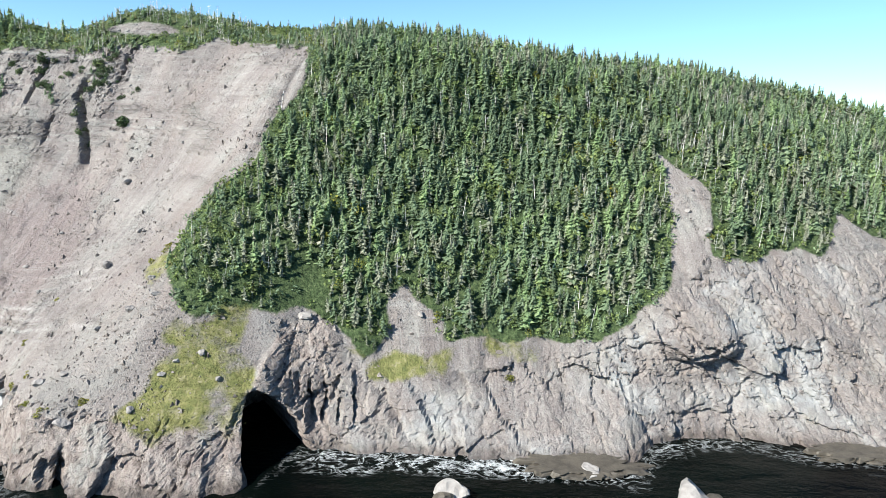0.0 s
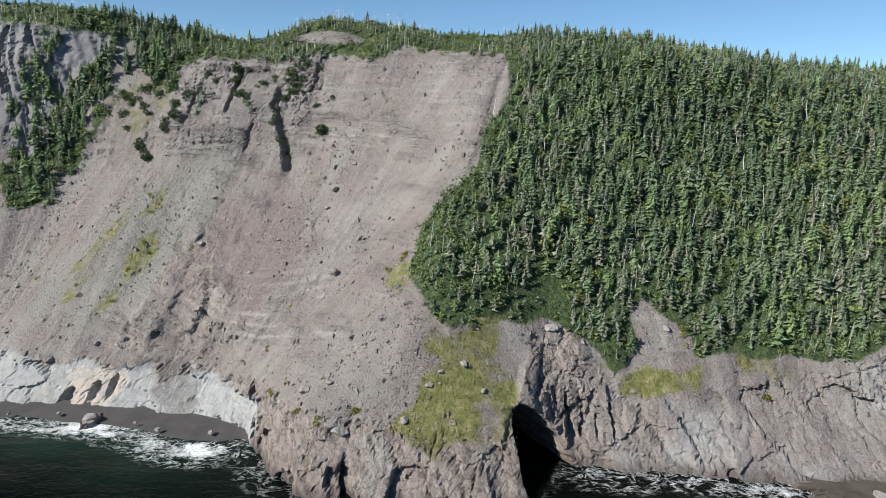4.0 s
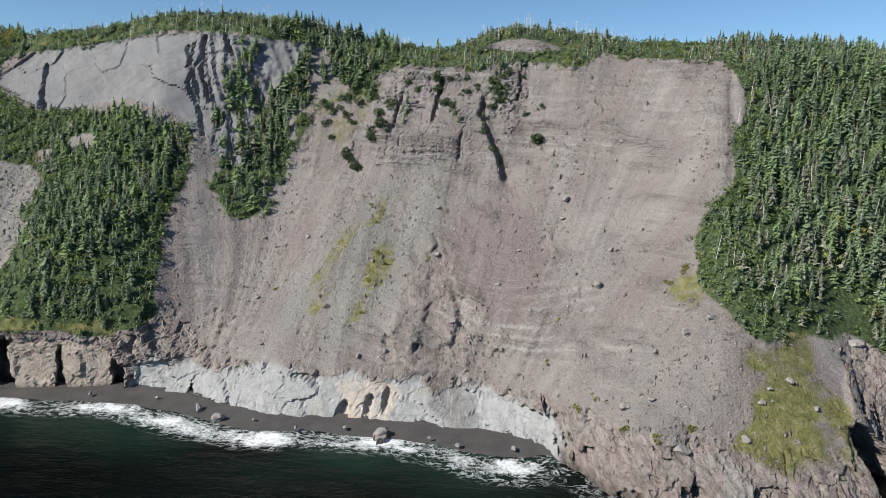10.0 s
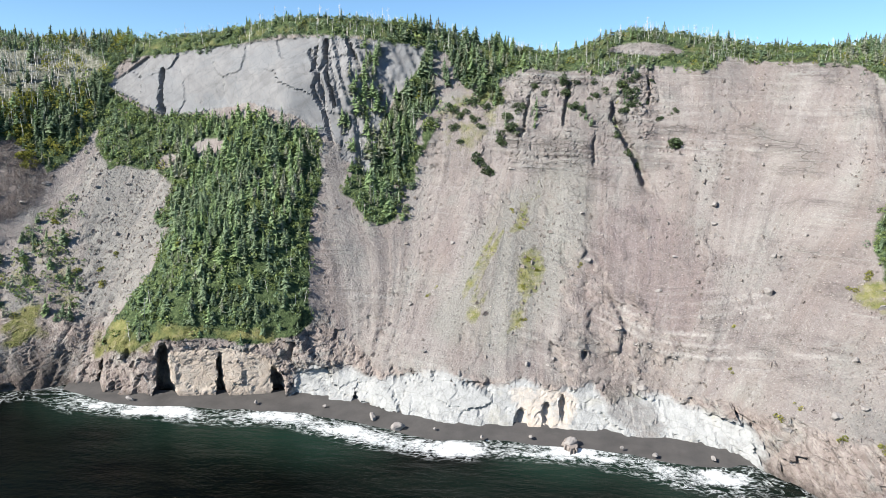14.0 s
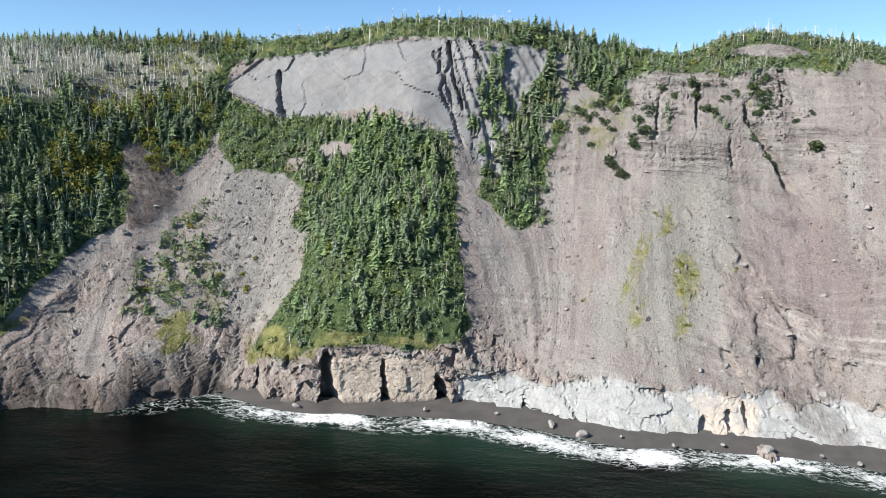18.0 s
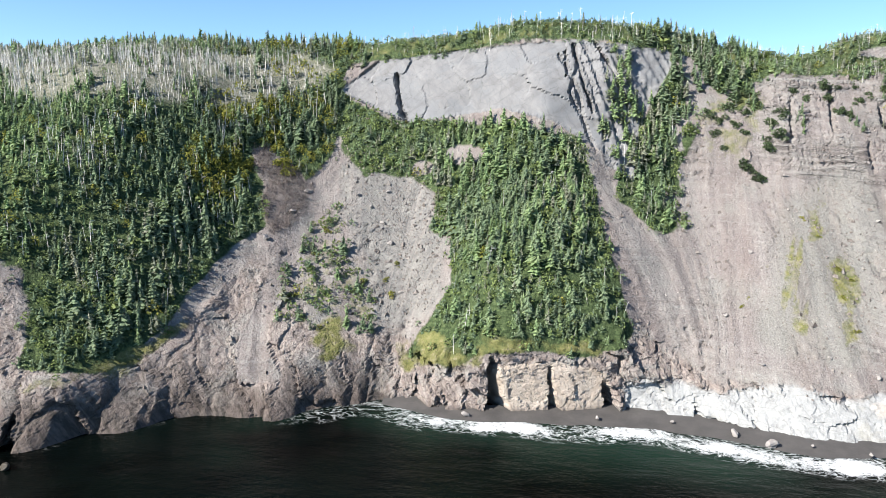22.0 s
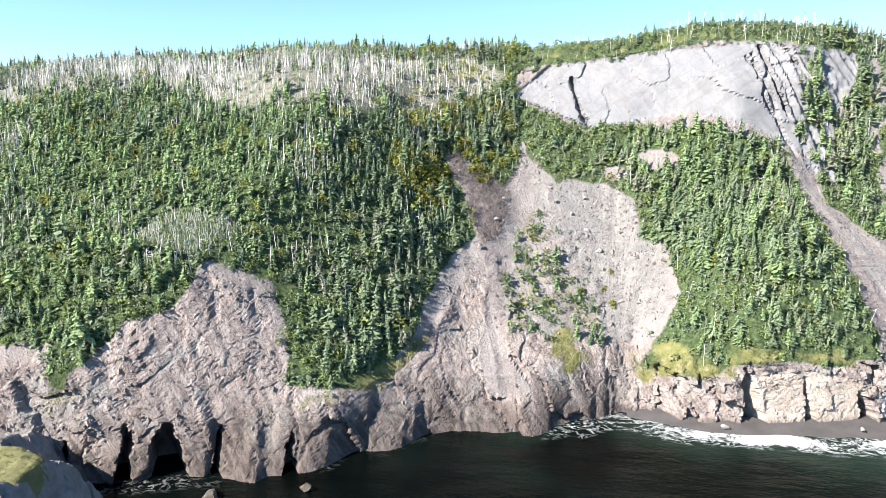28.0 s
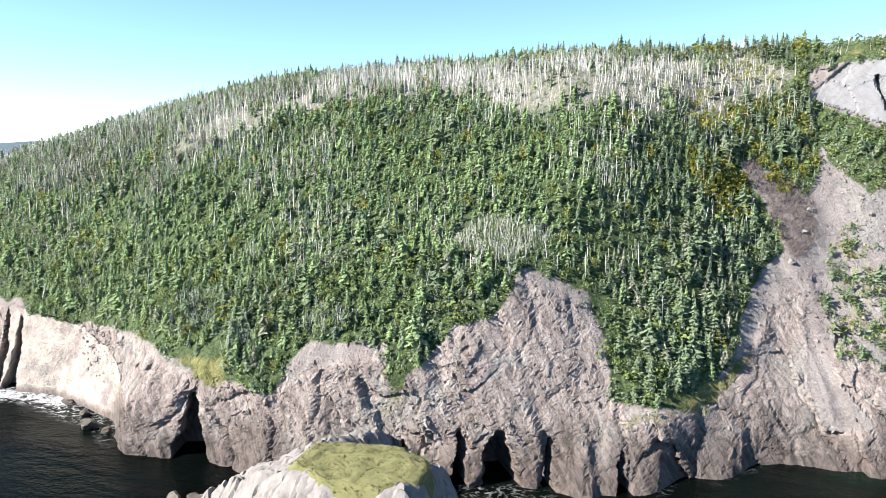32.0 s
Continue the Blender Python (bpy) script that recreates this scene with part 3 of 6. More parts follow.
EAST_WOOD = [(-39, 90), (-37, 75), (-44, 61), (-46, 51), (-57, 39), (-58, 31), (-53, 26), (-49, 23), (-43, 24), (-36, 25), (-29, 23), (-21, 20), (-16, 15),
             (-10, 18), (-11, 25), (-6, 26), (0, 21), (2, 17), (10, 18), (21, 16), (34, 17), (41, 21), (51, 28), (56, 40), (57, 52), (55, 57), (67, 47),
             (63, 34), (72, 32), (85, 36), (91, 34), (101, 43), (112, 36), (130, 42), (240, 38), (240, 99), (-39, 99)]
GROVE = [(-255, 51), (-244, 60), (-234, 65), (-216, 67), (-194, 62), (-190, 47), (-187, 30), (-182, 17), (-185, 14), (-192, 12), (-209, 14), (-238, 8),
         (-231, 18), (-227, 26), (-228, 35), (-234, 37), (-235, 46), (-242, 50)]
GULLY_WOOD = [(-191, 65), (-184, 56), (-184, 45), (-172, 37), (-165, 39), (-165, 53), (-159, 66), (-157, 69), (-139, 71), (-141, 80), (-133, 84), (-130, 99),
              (-175, 99), (-183, 93), (-187, 80)]
SCRUB = [(-271, 23), (-268, 31), (-266, 39), (-261, 44), (-255, 32), (-248, 22), (-246, 13), (-260, 15), (-268, 16)]
WEST_WOOD = [(-640, 24), (-472, 21), (-441, 17), (-411, 20), (-396, 17), (-374, 14), (-368, 23), (-353, 23), (-351, 16), (-348, 16), (-343, 26), (-333, 30),
             (-331, 37), (-318, 32), (-313, 22), (-313, 13), (-296, 11), (-290, 17), (-285, 30), (-277, 37), (-272, 48), (-268, 55), (-266, 62), (-261, 68), (-269, 80),
             (-262, 99), (-640, 99)]
DEAD_BELT = [(-452, 58), (-436, 60), (-421, 64), (-406, 69), (-392, 75), (-372, 76), (-345, 72), (-321, 71), (-302, 71), (-279, 73), (-271, 84), (-285, 90),
             (-336, 87), (-380, 86), (-410, 80), (-440, 70)]
SLAB_DOME = [(-269, 76), (-258, 86), (-234, 89), (-193, 92.5), (-191, 81), (-186, 58), (-201, 67), (-217, 71), (-245, 66)]
SLAB_RIBS = [(-194, 92), (-166, 90), (-165, 85), (-176, 68), (-178, 50), (-186, 55), (-193, 85)]
PALE_WALL = [(-186, -3), (-184, 6), (-174, 8), (-164, 5.5), (-151, 8), (-131, 7), (-113, 7), (-101, 6), (-88, 6), (-86, -3)]
TAN_WALL = [(-465, 20), (-445, 18), (-425, 15), (-411, 8), (-411, -3), (-465, -3)]
BUFF_BLOCKS = [(-214, 10), (-202, 12), (-189, 9), (-187, -3), (-214, -3)]
GREY_DEBRIS = [(-80, 10), (-72, 20), (-56, 33), (-52, 25), (-54, 14), (-62, 9), (-75, 7)]
WEST_SCREE = [(-263, 56), (-240, 52), (-233, 46), (-228, 38), (-230, 30), (-230, 22), (-237, 14), (-246, 15), (-249, 24), (-254, 32), (-262, 44)]
CHUTE = [(-267, 61), (-262, 60), (-262, 50), (-264, 40), (-264, 31), (-268, 21), (-269, 16), (-262, 7), (-272, 6), (-275, 14), (-274, 23), (-271, 33), (-268, 44)]
HILL_TOP = [(-109, 89.5), (-103, 92.5), (-95, 93.2), (-87, 91), (-82, 89), (-92, 88), (-102, 88)]
MAUVE = [(-121, 41), (-96, 46), (-88, 30), (-95, 16), (-114, 18), (-124, 27)]
VERDIGRIS = [(-137, 46), (-115, 58), (-112, 42), (-119, 30), (-123, 19), (-137, 13), (-153, 16), (-146, 34)]
TURFS = [
    [(-53, 22), (-51, 24), (-37, 25), (-39, 18), (-36, 12), (-33, 8), (-37, 6), (-48, 7), (-59, 8), (-54, 13), (-53, 19)],
    [(-240, 6), (-240, 11), (-229, 14), (-226, 12), (-228, 9)],
    [(-21, 20), (-15, 15), (-9, 17), (-3, 15), (4, 16), (3, 10), (-3, 11), (-9, 10), (-15, 13)],
    [(9, 19), (21, 17), (20, 14), (10, 15)],
    [(-399, 16), (-397, 19), (-384, 19), (-383, 13), (-394, 15)],
    [(-354, 11), (-352, 19), (-348, 18), (-347, 15), (-349, 11)],
    [(-312, 12), (-306, 11.5), (-299, 13), (-292, 15), (-285, 19), (-285, 16), (-294, 10), (-300, 10), (-310, 10.5)],
    [(-260, 15), (-252, 18), (-246, 11), (-254, 8)],
    [(-240, 9), (-222, 10), (-205, 14), (-190, 11), (-190, 14), (-208, 17), (-236, 14)],
]
CRAG_TREES = [(-270, 77), (-262, 72), (-246, 66), (-232, 67), (-240, 57), (-256, 50), (-264, 57)]
SPUR = [(-122, 35), (-113, 34), (-104, 23), (-95, 15), (-103, 8), (-124, 8), (-124, 20)]
BUFF_PATCH = [(-136, 6), (-127, 7.5), (-120, 6), (-121, -1), (-131, -1)]
STAIN = [(-115, 8), (-108, 8), (-102, 3.5), (-105, 1), (-110, 3)]
BRUSH = [(-288, 57), (-283, 58), (-269, 48), (-269, 40), (-276, 35), (-281, 46)]
GREEN_WASH = [(-150, 26), (-142, 38), (-135, 48), (-128, 53), (-123, 48), (-130, 37), (-134, 27), (-137, 17), (-146, 17)]
STREAKS = ([(-137, 36), (-134, 45), (-131, 45), (-132, 38)], [(-132, 20), (-134, 26), (-132, 33), (-128, 34), (-127, 30), (-129, 24)], [(-136, 16), (-135, 21), (-131, 21), (-132, 17)],
           [(-64, 29), (-59, 34), (-55, 33), (-60, 28)])
ROCK_TOP = line((-700, 20), (-410, 18), (-395, 15), (-372, 16), (-352, 22), (-330, 34), (-318, 26), (-311, 13), (-296, 11), (-285, 20), (-278, 30), (-268, 24),
                (-260, 16), (-245, 13), (-232, 11), (-212, 12), (-190, 13), (-182, 18), (-174, 12), (-166, 7), (-150, 8), (-110, 7), (-88, 8), (-80, 9),
                (-62, 9), (-36, 8), (-32, 20), (-24, 22), (-16, 12), (0, 9), (20, 13), (40, 18), (52, 26), (70, 32), (110, 34), (240, 36))


def rim_drop(x):
    """How far below the ridge the growth of the rim reaches."""
    return 7.5 + 6.5 * step(-118, -110, x) * step(-70, -80, x)


def facets(x, y, seed=0, tilt=1.2):
    """Angular blocks: each cell is a tilted plane of its own. Also the distance to its joint."""
    x, y = np.broadcast_arrays(np.asarray(x, float), np.asarray(y, float))
    i, j = np.floor(x), np.floor(y)
    d1, d2, own = np.full(x.shape, 9.0), np.full(x.shape, 9.0), np.zeros(x.shape)
    for di in (-1, 0, 1):
        for dj in (-1, 0, 1):
            a, b = i + di, j + dj
            dx, dy = x - a - hashed(a, b, seed), y - b - hashed(a, b, seed + 7)
            d = np.maximum(np.abs(dx), np.abs(dy)) + 0.25 * np.minimum(np.abs(dx), np.abs(dy))
            h = hashed(a, b, seed + 13) - 0.5 + tilt * ((hashed(a, b, seed + 17) - 0.5) * dx + (hashed(a, b, seed + 19) - 0.5) * dy)
            near = d < d1
            d2 = np.where(near, d1, np.minimum(d2, d))
            own = np.where(near, h, own)
            d1 = np.where(near, d, d1)
    return own, d2 - d1


def step(a, b, v):
    t = np.clip((v - a) / (b - a), 0, 1)
    return t * t * (3 - 2 * t)


def hollow(x, z, cx, cz, rx, rz):
    """1 inside a hole, 0 outside."""
    return step(1.25, 0.75, np.hypot((x - cx) / rx, (z - cz) / rz))


def wooded(x, z):
    return ragged(x, z, EAST_WOOD) | ragged(x, z, GROVE, 1.5) | ragged(x, z, GULLY_WOOD, 1.5) | (ragged(x, z, WEST_WOOD) & ~ragged(x, z, BRUSH, 1.5, 19))


JOINTS = (
    (0.5, 2.6, ((48, 17.3), (53, 14.9), (59, 15.7), (62, 18.3))),
    (0.3, 1.0, ((45, 11.5), (49, 10.8), (55, 12.5))),
    (0.5, 1.8, ((66, 11.0), (63, 6.8), (60, 0.7))),
    (0.45, 1.6, ((48, 4.3), (54, 4.2), (61, 4.1))),
    (0.3, 1.0, ((36, 15.1), (38, 11.6), (44, 10.6))),
    (0.35, 1.2, ((85, 22.7), (83, 15.6), (86, 3.2))),
    (0.45, 1.8, ((-11, 8.8), (-8, 5.5), (-6, 2.2))),
    (0.3, 1.0, ((-15, 6.4), (-12, 3.2), (-11, 0.5))),
    (0.3, 1.0, ((-12, 6.0), (-10, 3.3), (-8, 1.6))),
    (0.5, 2.2, ((-29, 12.5), (-28, 8.1))),
    (0.55, 2.4, ((-28, 12.6), (-27, 9.1))),
    (0.45, 2.0, ((-31, 11.8), (-30, 7.8))),
    (0.5, 2.2, ((-20, 11.1), (-20, 8.5), (-22, 6.6))),
    (0.4, 1.8, ((-24, 8.3), (-25, 5.3))),
    (0.35, 1.4, ((-26, 8.5), (-26, 1.5))),
    (0.9, 3.0, ((-251, 81.8), (-250, 77.2), (-248, 70.0), (-246, 65.7))),
    (0.8, 1.6, ((-195, 90.3), (-195, 82.1), (-197, 75.6), (-194, 69.6))),
    (0.6, 2.0, ((-198, 88.4), (-198, 80.3))),
    (0.8, 1.6, ((-200, 87.7), (-195, 77.0), (-192, 65.2), (-189, 58.7))),
    (0.7, 2.5, ((-196, 90.6), (-193, 78.7), (-190, 70.3))),
    (0.6, 2.2, ((-190, 93.5), (-184, 82.5), (-179, 70.6))),
)


def near_line(x, z, points, reach):
    """Distance to a line of points, where it is within reach; the reach elsewhere."""
    x, z = np.broadcast_arrays(np.asarray(x, float), np.asarray(z, float))
    out = np.full(x.shape, reach)
    px, pz = [p[0] for p in points], [p[1] for p in points]
    box = (x > min(px) - reach) & (x < max(px) + reach) & (z > min(pz) - reach) & (z < max(pz) + reach)
    if not box.any():
        return out
    bx, bz = x[box], z[box]
    wx, wz = bx + 0.7 * fbm(bx / 2.2, bz / 2.2, 3, 161), bz + 0.7 * fbm(bx / 2.2, bz / 2.2, 3, 163)
    best = np.full(bx.shape, reach)
    for (x0, z0), (x1, z1) in zip(points, points[1:]):
        dx, dz = x1 - x0, z1 - z0
        t = np.clip(((wx - x0) * dx + (wz - z0) * dz) / (dx * dx + dz * dz), 0, 1)
        best = np.minimum(best, np.hypot(wx - x0 - t * dx, wz - z0 - t * dz))
    out[box] = best
    return out


def loose_ground(x, z):
    return (ragged(x, z, CHUTE, 1.5, 151) | ragged(x, z, WEST_SCREE, 1.5, 152)).astype(float)


CLEFTS = ((-214.5, 1.6, 12, 7), (-201.6, 0.8, 10, 5), (-189.0, 1.4, 7, 6), (-233, 1.2, 7, 4), (-170.0, 0.5, 5, 2.5), (-389.5, 2.0, 12, 8),
          (-329.5, 2.3, 9, 9), (-336.5, 1.0, 9, 8), (-321, 0.6, 8, 5), (-308, 0.7, 6, 4), (-457.5, 1.1, 17, 5), (-462.5, 1.2, 18, 5),
          (-24.0, 0.45, 12, 3), (-21.5, 0.4, 11, 3), (-18.6, 0.35, 13, 2.5), (-15.6, 0.4, 10, 2.5), (-347, 0.8, 7, 6), (-64, 0.8, 5, 4))


def caves(x, z):
    """How deep the sea caves and clefts run into the rock."""
    deep = 24 * hollow(x + 0.5 * (z - 6) + 0.7 * fbm(z / 3, x / 3, 2, 73), z, -31.0, 1.5, 3.4, 8.6)
    for cx, w, top, d in CLEFTS:
        off = x + 0.12 * (z - 4) + 0.9 * fbm(z / 3, x * 0 + cx, 3, 71) - cx
        wide = w * (1.0 + 0.5 * fbm(z / 2.5, x * 0 + cx, 2, 75)) * np.clip(1.35 - np.maximum(z, 0) / top, 0.25, 1.35)
        low = 4.5 if -26 < cx < -14 else -9
        deep = np.maximum(deep, d * step(wide * 1.35, wide * 0.7, np.abs(off)) * step(top + 1, top - 3, z) * step(low - 1, low + 1, z))
    return deep


def relief(x, z):
    """How far the rock stands out from the face, in metres."""
    rock = step(3, -1, z - ROCK_TOP(x) + 3.5 * fbm(x / 9, z / 9, 3, 3)) * (1 - 0.85 * loose_ground(x, z))
    bare = 1 - 0.7 * wooded(x, z)
    out = 1.3 * fbm(x / 16, z / 16, 3, 1)
    # gullies run down the debris slope, beds cross it
    down = flow(x, z)
    scree = bare * (1 - rock) * (1 - np.maximum(inside(x, z, SLAB_DOME), inside(x, z, SLAB_RIBS)))
    out = out + scree * (1.3 * fbm(down / 8, z / 90, 3, 11) + 0.3 * fbm(down / 2.0, z / 26, 3, 12) + 0.1 * fbm(x / 1.3, z / 1.2, 2, 13))
    own, gap = facets((x + 0.1 * z) / 2.6, z / 1.8, 15, 1.4)
    patch = step(0.12, 0.5, fbm(down / 7, z / 14, 3, 16))
    out = out + scree * patch * (0.8 * own - 0.35 * step(0.10, 0.0, gap))
    sill = ((bed(x, z) + 0.6 * fbm(x / 10, z / 6, 3, 23)) / 2.6) % 1.0
    shown = np.clip(1.8 * fbm(x / 13, bed(x, z) / 4, 4, 26) - 0.25, 0, 1) * step(-150, -125, x) * step(-34, -44, x)
    out = out + scree * shown * (1.1 * sill - 0.4)
    beds = step(46, 58, z) * step(-145, -130, x) * step(-34, -44, x)
    saw = ((z + 0.03 * x + 1.6 * fbm(x / 12, z / 12, 3, 21)) / 3.1) % 1.0
    out = out + beds * bare * (1.0 * saw - 0.5) * np.clip(2.0 * fbm(x / 11, z / 5, 4, 22) - 0.1, 0, 1.4)
    low = step(24, 19, z) * step(9, 13, z) * step(-122, -110, x) * step(-66, -82, x)
    saw = ((bed(x, z) + 0.5 * fbm(x / 9, z / 9, 3, 24)) / 1.9) % 1.0
    out = out + low * (0.9 * saw - 0.45) * np.clip(0.6 + 1.2 * fbm(x / 8, z / 3, 2, 25), 0, 1.3)
    # jointed bedrock: tilted blocks at three sizes
    west, east = step(-236, -246, x), step(-30, -20, x)
    warp = 0.6 * fbm(x / 4, z / 4, 3, 29)
    a, ga = facets((x + 0.6 * z) / 6.5 + warp, (z - 0.25 * x) / 7.5 + warp, 31, 1.8)
    c, gc = facets((x + 0.5 * z) / 2.3 + warp, (z - 0.2 * x) / 3.4, 37, 1.8)
    e, ge = facets((x + 0.4 * z) / 1.5 + 0.5 * warp, z / 1.9 + warp, 39, 1.6)
    jag = 2.8 * a - 1.1 * step(0.08, 0.0, ga) + 0.8 * c - 0.4 * step(0.10, 0.0, gc) + 0.3 * e
    sa, sg = facets((x + 0.15 * z) / 11 + 0.6 * warp, (z + 0.22 * x) / 6.5 + 0.4 * warp, 33, 1.0)
    sb, gb = facets((0.8 * x + 0.6 * z) / 4.2 + 0.5 * warp, (0.8 * z - 0.6 * x) / 12, 34, 1.5)
    slabby = 1.7 * sa - 0.5 * step(0.05, 0.0, sg) + 1.1 * sb - 0.45 * step(0.12, 0.0, gb) + 0.25 * c
    across = 0.87 * x + 0.5 * z + 2.5 * warp + 5 * fbm(x / 15, z / 15, 2, 165)
    along = 0.5 * x - 0.87 * z + 4 * fbm(x / 11, z / 11, 2, 167)
    b1, g1 = facets(across / 7.5, along / 17, 131, 1.3)
    b2, g2 = facets(across / 2.7, along / 9, 133, 1.5)
    b3, g3 = facets(across / 1.3, along / 4.5, 135, 1.4)
    broken = np.clip(0.7 + 1.1 * fbm(x / 13, z / 13, 3, 137), 0.15, 1.5)
    foot = step(20, 6, z + 5 * fbm(x / 8, z / 8, 2, 159))
    shards = (2.4 + 1.6 * foot) * b1 - (0.5 + 0.9 * foot) * step(0.14, 0.0, g1) + broken * (0.9 * b2 - 0.3 * step(0.16, 0.0, g2) + 0.35 * b3) + 1.9 * fbm(across / 5, along / 16, 4, 139)
    jag = 0.8 * jag * (1 - west) + (0.12 * jag + 0.44 * shards) * west
    ribs = 1 - np.abs(smooth_noise((x + 0.4 * z) / 3.6 + warp, z / 22, 41))
    wall = inside(x, z, PALE_WALL)
    out = out + wall * (1.4 * sa - 0.4 * step(0.05, 0.0, sg) + 0.22 * c + 0.25 * fbm(x / 3, z / 2, 3, 44))
    amount = rock * (1 - 0.85 * wall) * (1 - 0.85 * inside(x, z, TAN_WALL)) * (1 - 0.72 * inside(x, z, BUFF_BLOCKS))
    amount = np.maximum(amount, 0.6 * ragged(x, z, SPUR, 3, 14) * bare)
    out = out + amount * (jag * (1 - 0.8 * east) + slabby * east + 0.3 * (1.8 * ribs - 1.0) * (1 - 0.8 * east))
    out = out + 3.2 * hollow(x + 0.2 * z, z, 58.5, 20, 9.5, 6.0) * step(13.6, 14.4, z + 0.06 * (x - 54))
    # crags of the upper cliff
    crag = step(50, 60, z) * step(-150, -136, x) * step(-88, -98, x) * bare * step(0, 2, RIDGE_Z(x) - 7 - z)
    f, gf = facets((x + 0.15 * z) / 3.6 + 0.4 * warp, z / 8 + 0.4 * warp, 51, 1.6)
    ledge = ((z + 0.05 * x + 1.0 * fbm(x / 9, z / 5, 3, 56)) / 3.2) % 1.0
    thin_bed = ((z + 0.05 * x + 0.8 * fbm(x / 7, z / 4, 3, 57)) / 1.7) % 1.0
    out = out + crag * step(-0.5, 0.1, fbm(x / 12, z / 9, 3, 59)) * (0.5 * f - 0.6 * step(0.08, 0.0, gf) + (1.5 * ledge - 0.7 + 0.8 * thin_bed) * np.clip(0.6 + 1.2 * fbm(x / 9, z / 5, 3, 58), 0.0, 1.5))
    slab = np.maximum(inside(x, z, SLAB_DOME), inside(x, z, SLAB_RIBS))
    s, sg = facets((x + 0.5 * z) / 13, (z - 0.35 * x) / 12, 61, 0.7)
    out = out + slab * (0.9 * s - 0.15 * step(0.018, 0.0, sg) + 0.15 * fbm(x / 5, z / 5, 3, 65))
    rib = ragged(x, z, SLAB_RIBS, 1.0, 64)
    across_ribs = x + 0.42 * z + 0.8 * fbm(x / 9, z / 14, 3, 62)
    blade = (across_ribs / 4.6 + 0.8 * smooth_noise(across_ribs / 8, z / 24, 63)) % 1.0
    tall_rib = 0.5 + 0.8 * smooth_noise(across_ribs / 5, z / 16, 66) * 0.5
    out = out + rib * tall_rib * (2.4 * (blade - 0.5) - 1.9 * step(0.8, 0.94, blade) + 0.5 * c + 0.8 * e)
    # the dark cleft below the crags
    for zs, xs, wide, deep in (((46, 58, 68, 76), (-98, -102, -107, -106), 1.5, 3.5), ((63, 70, 76, 82), (-122, -121, -120, -119), 0.8, 2.2), ((70, 76, 81, 86), (-97, -96, -96, -95), 0.7, 2.0),
                               ((60, 66, 72, 78), (-134, -133, -132, -131), 0.7, 1.8), ((52, 56, 61, 66), (-114, -113, -113, -112), 0.6, 1.4)):
        spine = np.abs(x - np.interp(z, zs, xs) + 0.5 * fbm(z / 2, x * 0 + xs[0], 3, 55))
        out = out - deep * step(wide, 0.3 * wide, spine) * step(zs[0] + 1, zs[0] + 4, z) * step(zs[3] - 1, zs[3] - 6, z)
    for wide, deep, points in JOINTS:
        out = out - deep * (0.45 if wide < 0.6 else 1.0) * step(max(wide, 0.62), 0.2, near_line(x, z, points, 3.0))
    for cx, cz, rx, rz in ((-118, 13, 0.6, 0.8), (-126.5, 3, 1.0, 1.7), (-123, 4, 0.7, 2.0), (-132, 1.5, 1.2, 2.0)):
        out = out - 2.6 * hollow(x, z, cx, cz, rx, rz)
    return out * (1 - 0.8 * inside(x, z, TAN_WALL)) - caves(x, z)


def surface(x, z):
    return face(x, z) - relief(x, z)


# ---- land: one sheet from under the sea over the ridge to the country behind ----
def sheet(name, co, nu, nv, material, smooth=True):
    """A mesh from a grid of nu by nv places."""
    idx = np.arange(nu * nv).reshape(nv, nu)
    quads = np.stack([idx[:-1, :-1], idx[:-1, 1:], idx[1:, 1:], idx[1:, :-1]], -1).reshape(-1, 4)
    return solid(name, co.reshape(-1, 3), quads, material, smooth)


def solid(name, co, polys, material, smooth=False):
    """A mesh from arrays of places and of polygons that all have as many corners."""
    me = bpy.data.meshes.new(name)
    k = polys.shape[1]
    me.vertices.add(len(co))
    me.vertices.foreach_set("co", np.asarray(co, np.float32).ravel())
    me.loops.add(polys.size)
    me.loops.foreach_set("vertex_index", polys.astype(np.int32).ravel())
    me.polygons.add(len(polys))
    me.polygons.foreach_set("loop_start", np.arange(0, polys.size, k, dtype=np.int32))
    me.polygons.foreach_set("use_smooth", np.full(len(polys), smooth))
    me.update(calc_edges=True)
    me.materials.append(material)
    return me


def weight(me, name, values):
    a = me.attributes.new(name, "FLOAT", "POINT")
    a.data.foreach_set("value", np.asarray(values, np.float32).ravel())


def patchy(me, flat):
    """Facets stay sharp on the bare bedrock alone."""
    nv, nu = flat.shape
    me.polygons.foreach_set("use_smooth", ~(flat[:-1, :-1] | flat[1:, 1:]).ravel())


def blur(m, n=2):
    m = m.astype(float)
    for _ in range(n):
        for ax in (0, 1):
            m = (np.roll(m, 1, ax) + 2 * m + np.roll(m, -1, ax)) / 4
    return m


XS = np.concatenate([np.arange(-700, -480, 2.5), np.arange(-480, 112, 0.46), np.arange(112, 240, 2.5)])
FRAC = np.concatenate([np.arange(-3, 24, 0.36), np.arange(24, 95.9, 0.55)])
top = softly(RIDGE_Z, XS, 6)
loose = np.random.default_rng(3)
inner = np.ones((len(FRAC), len(XS)))
inner[-1] = inner[0] = 0
GX = np.broadcast_to(XS, (len(FRAC), len(XS))) + inner * loose.uniform(-0.19, 0.19, inner.shape)
GZ = np.where(FRAC[:, None] < 0, FRAC[:, None], FRAC[:, None] * top[None] / 95.5) + inner * loose.uniform(-0.17, 0.17, inner.shape)
GY = surface(GX, GZ)
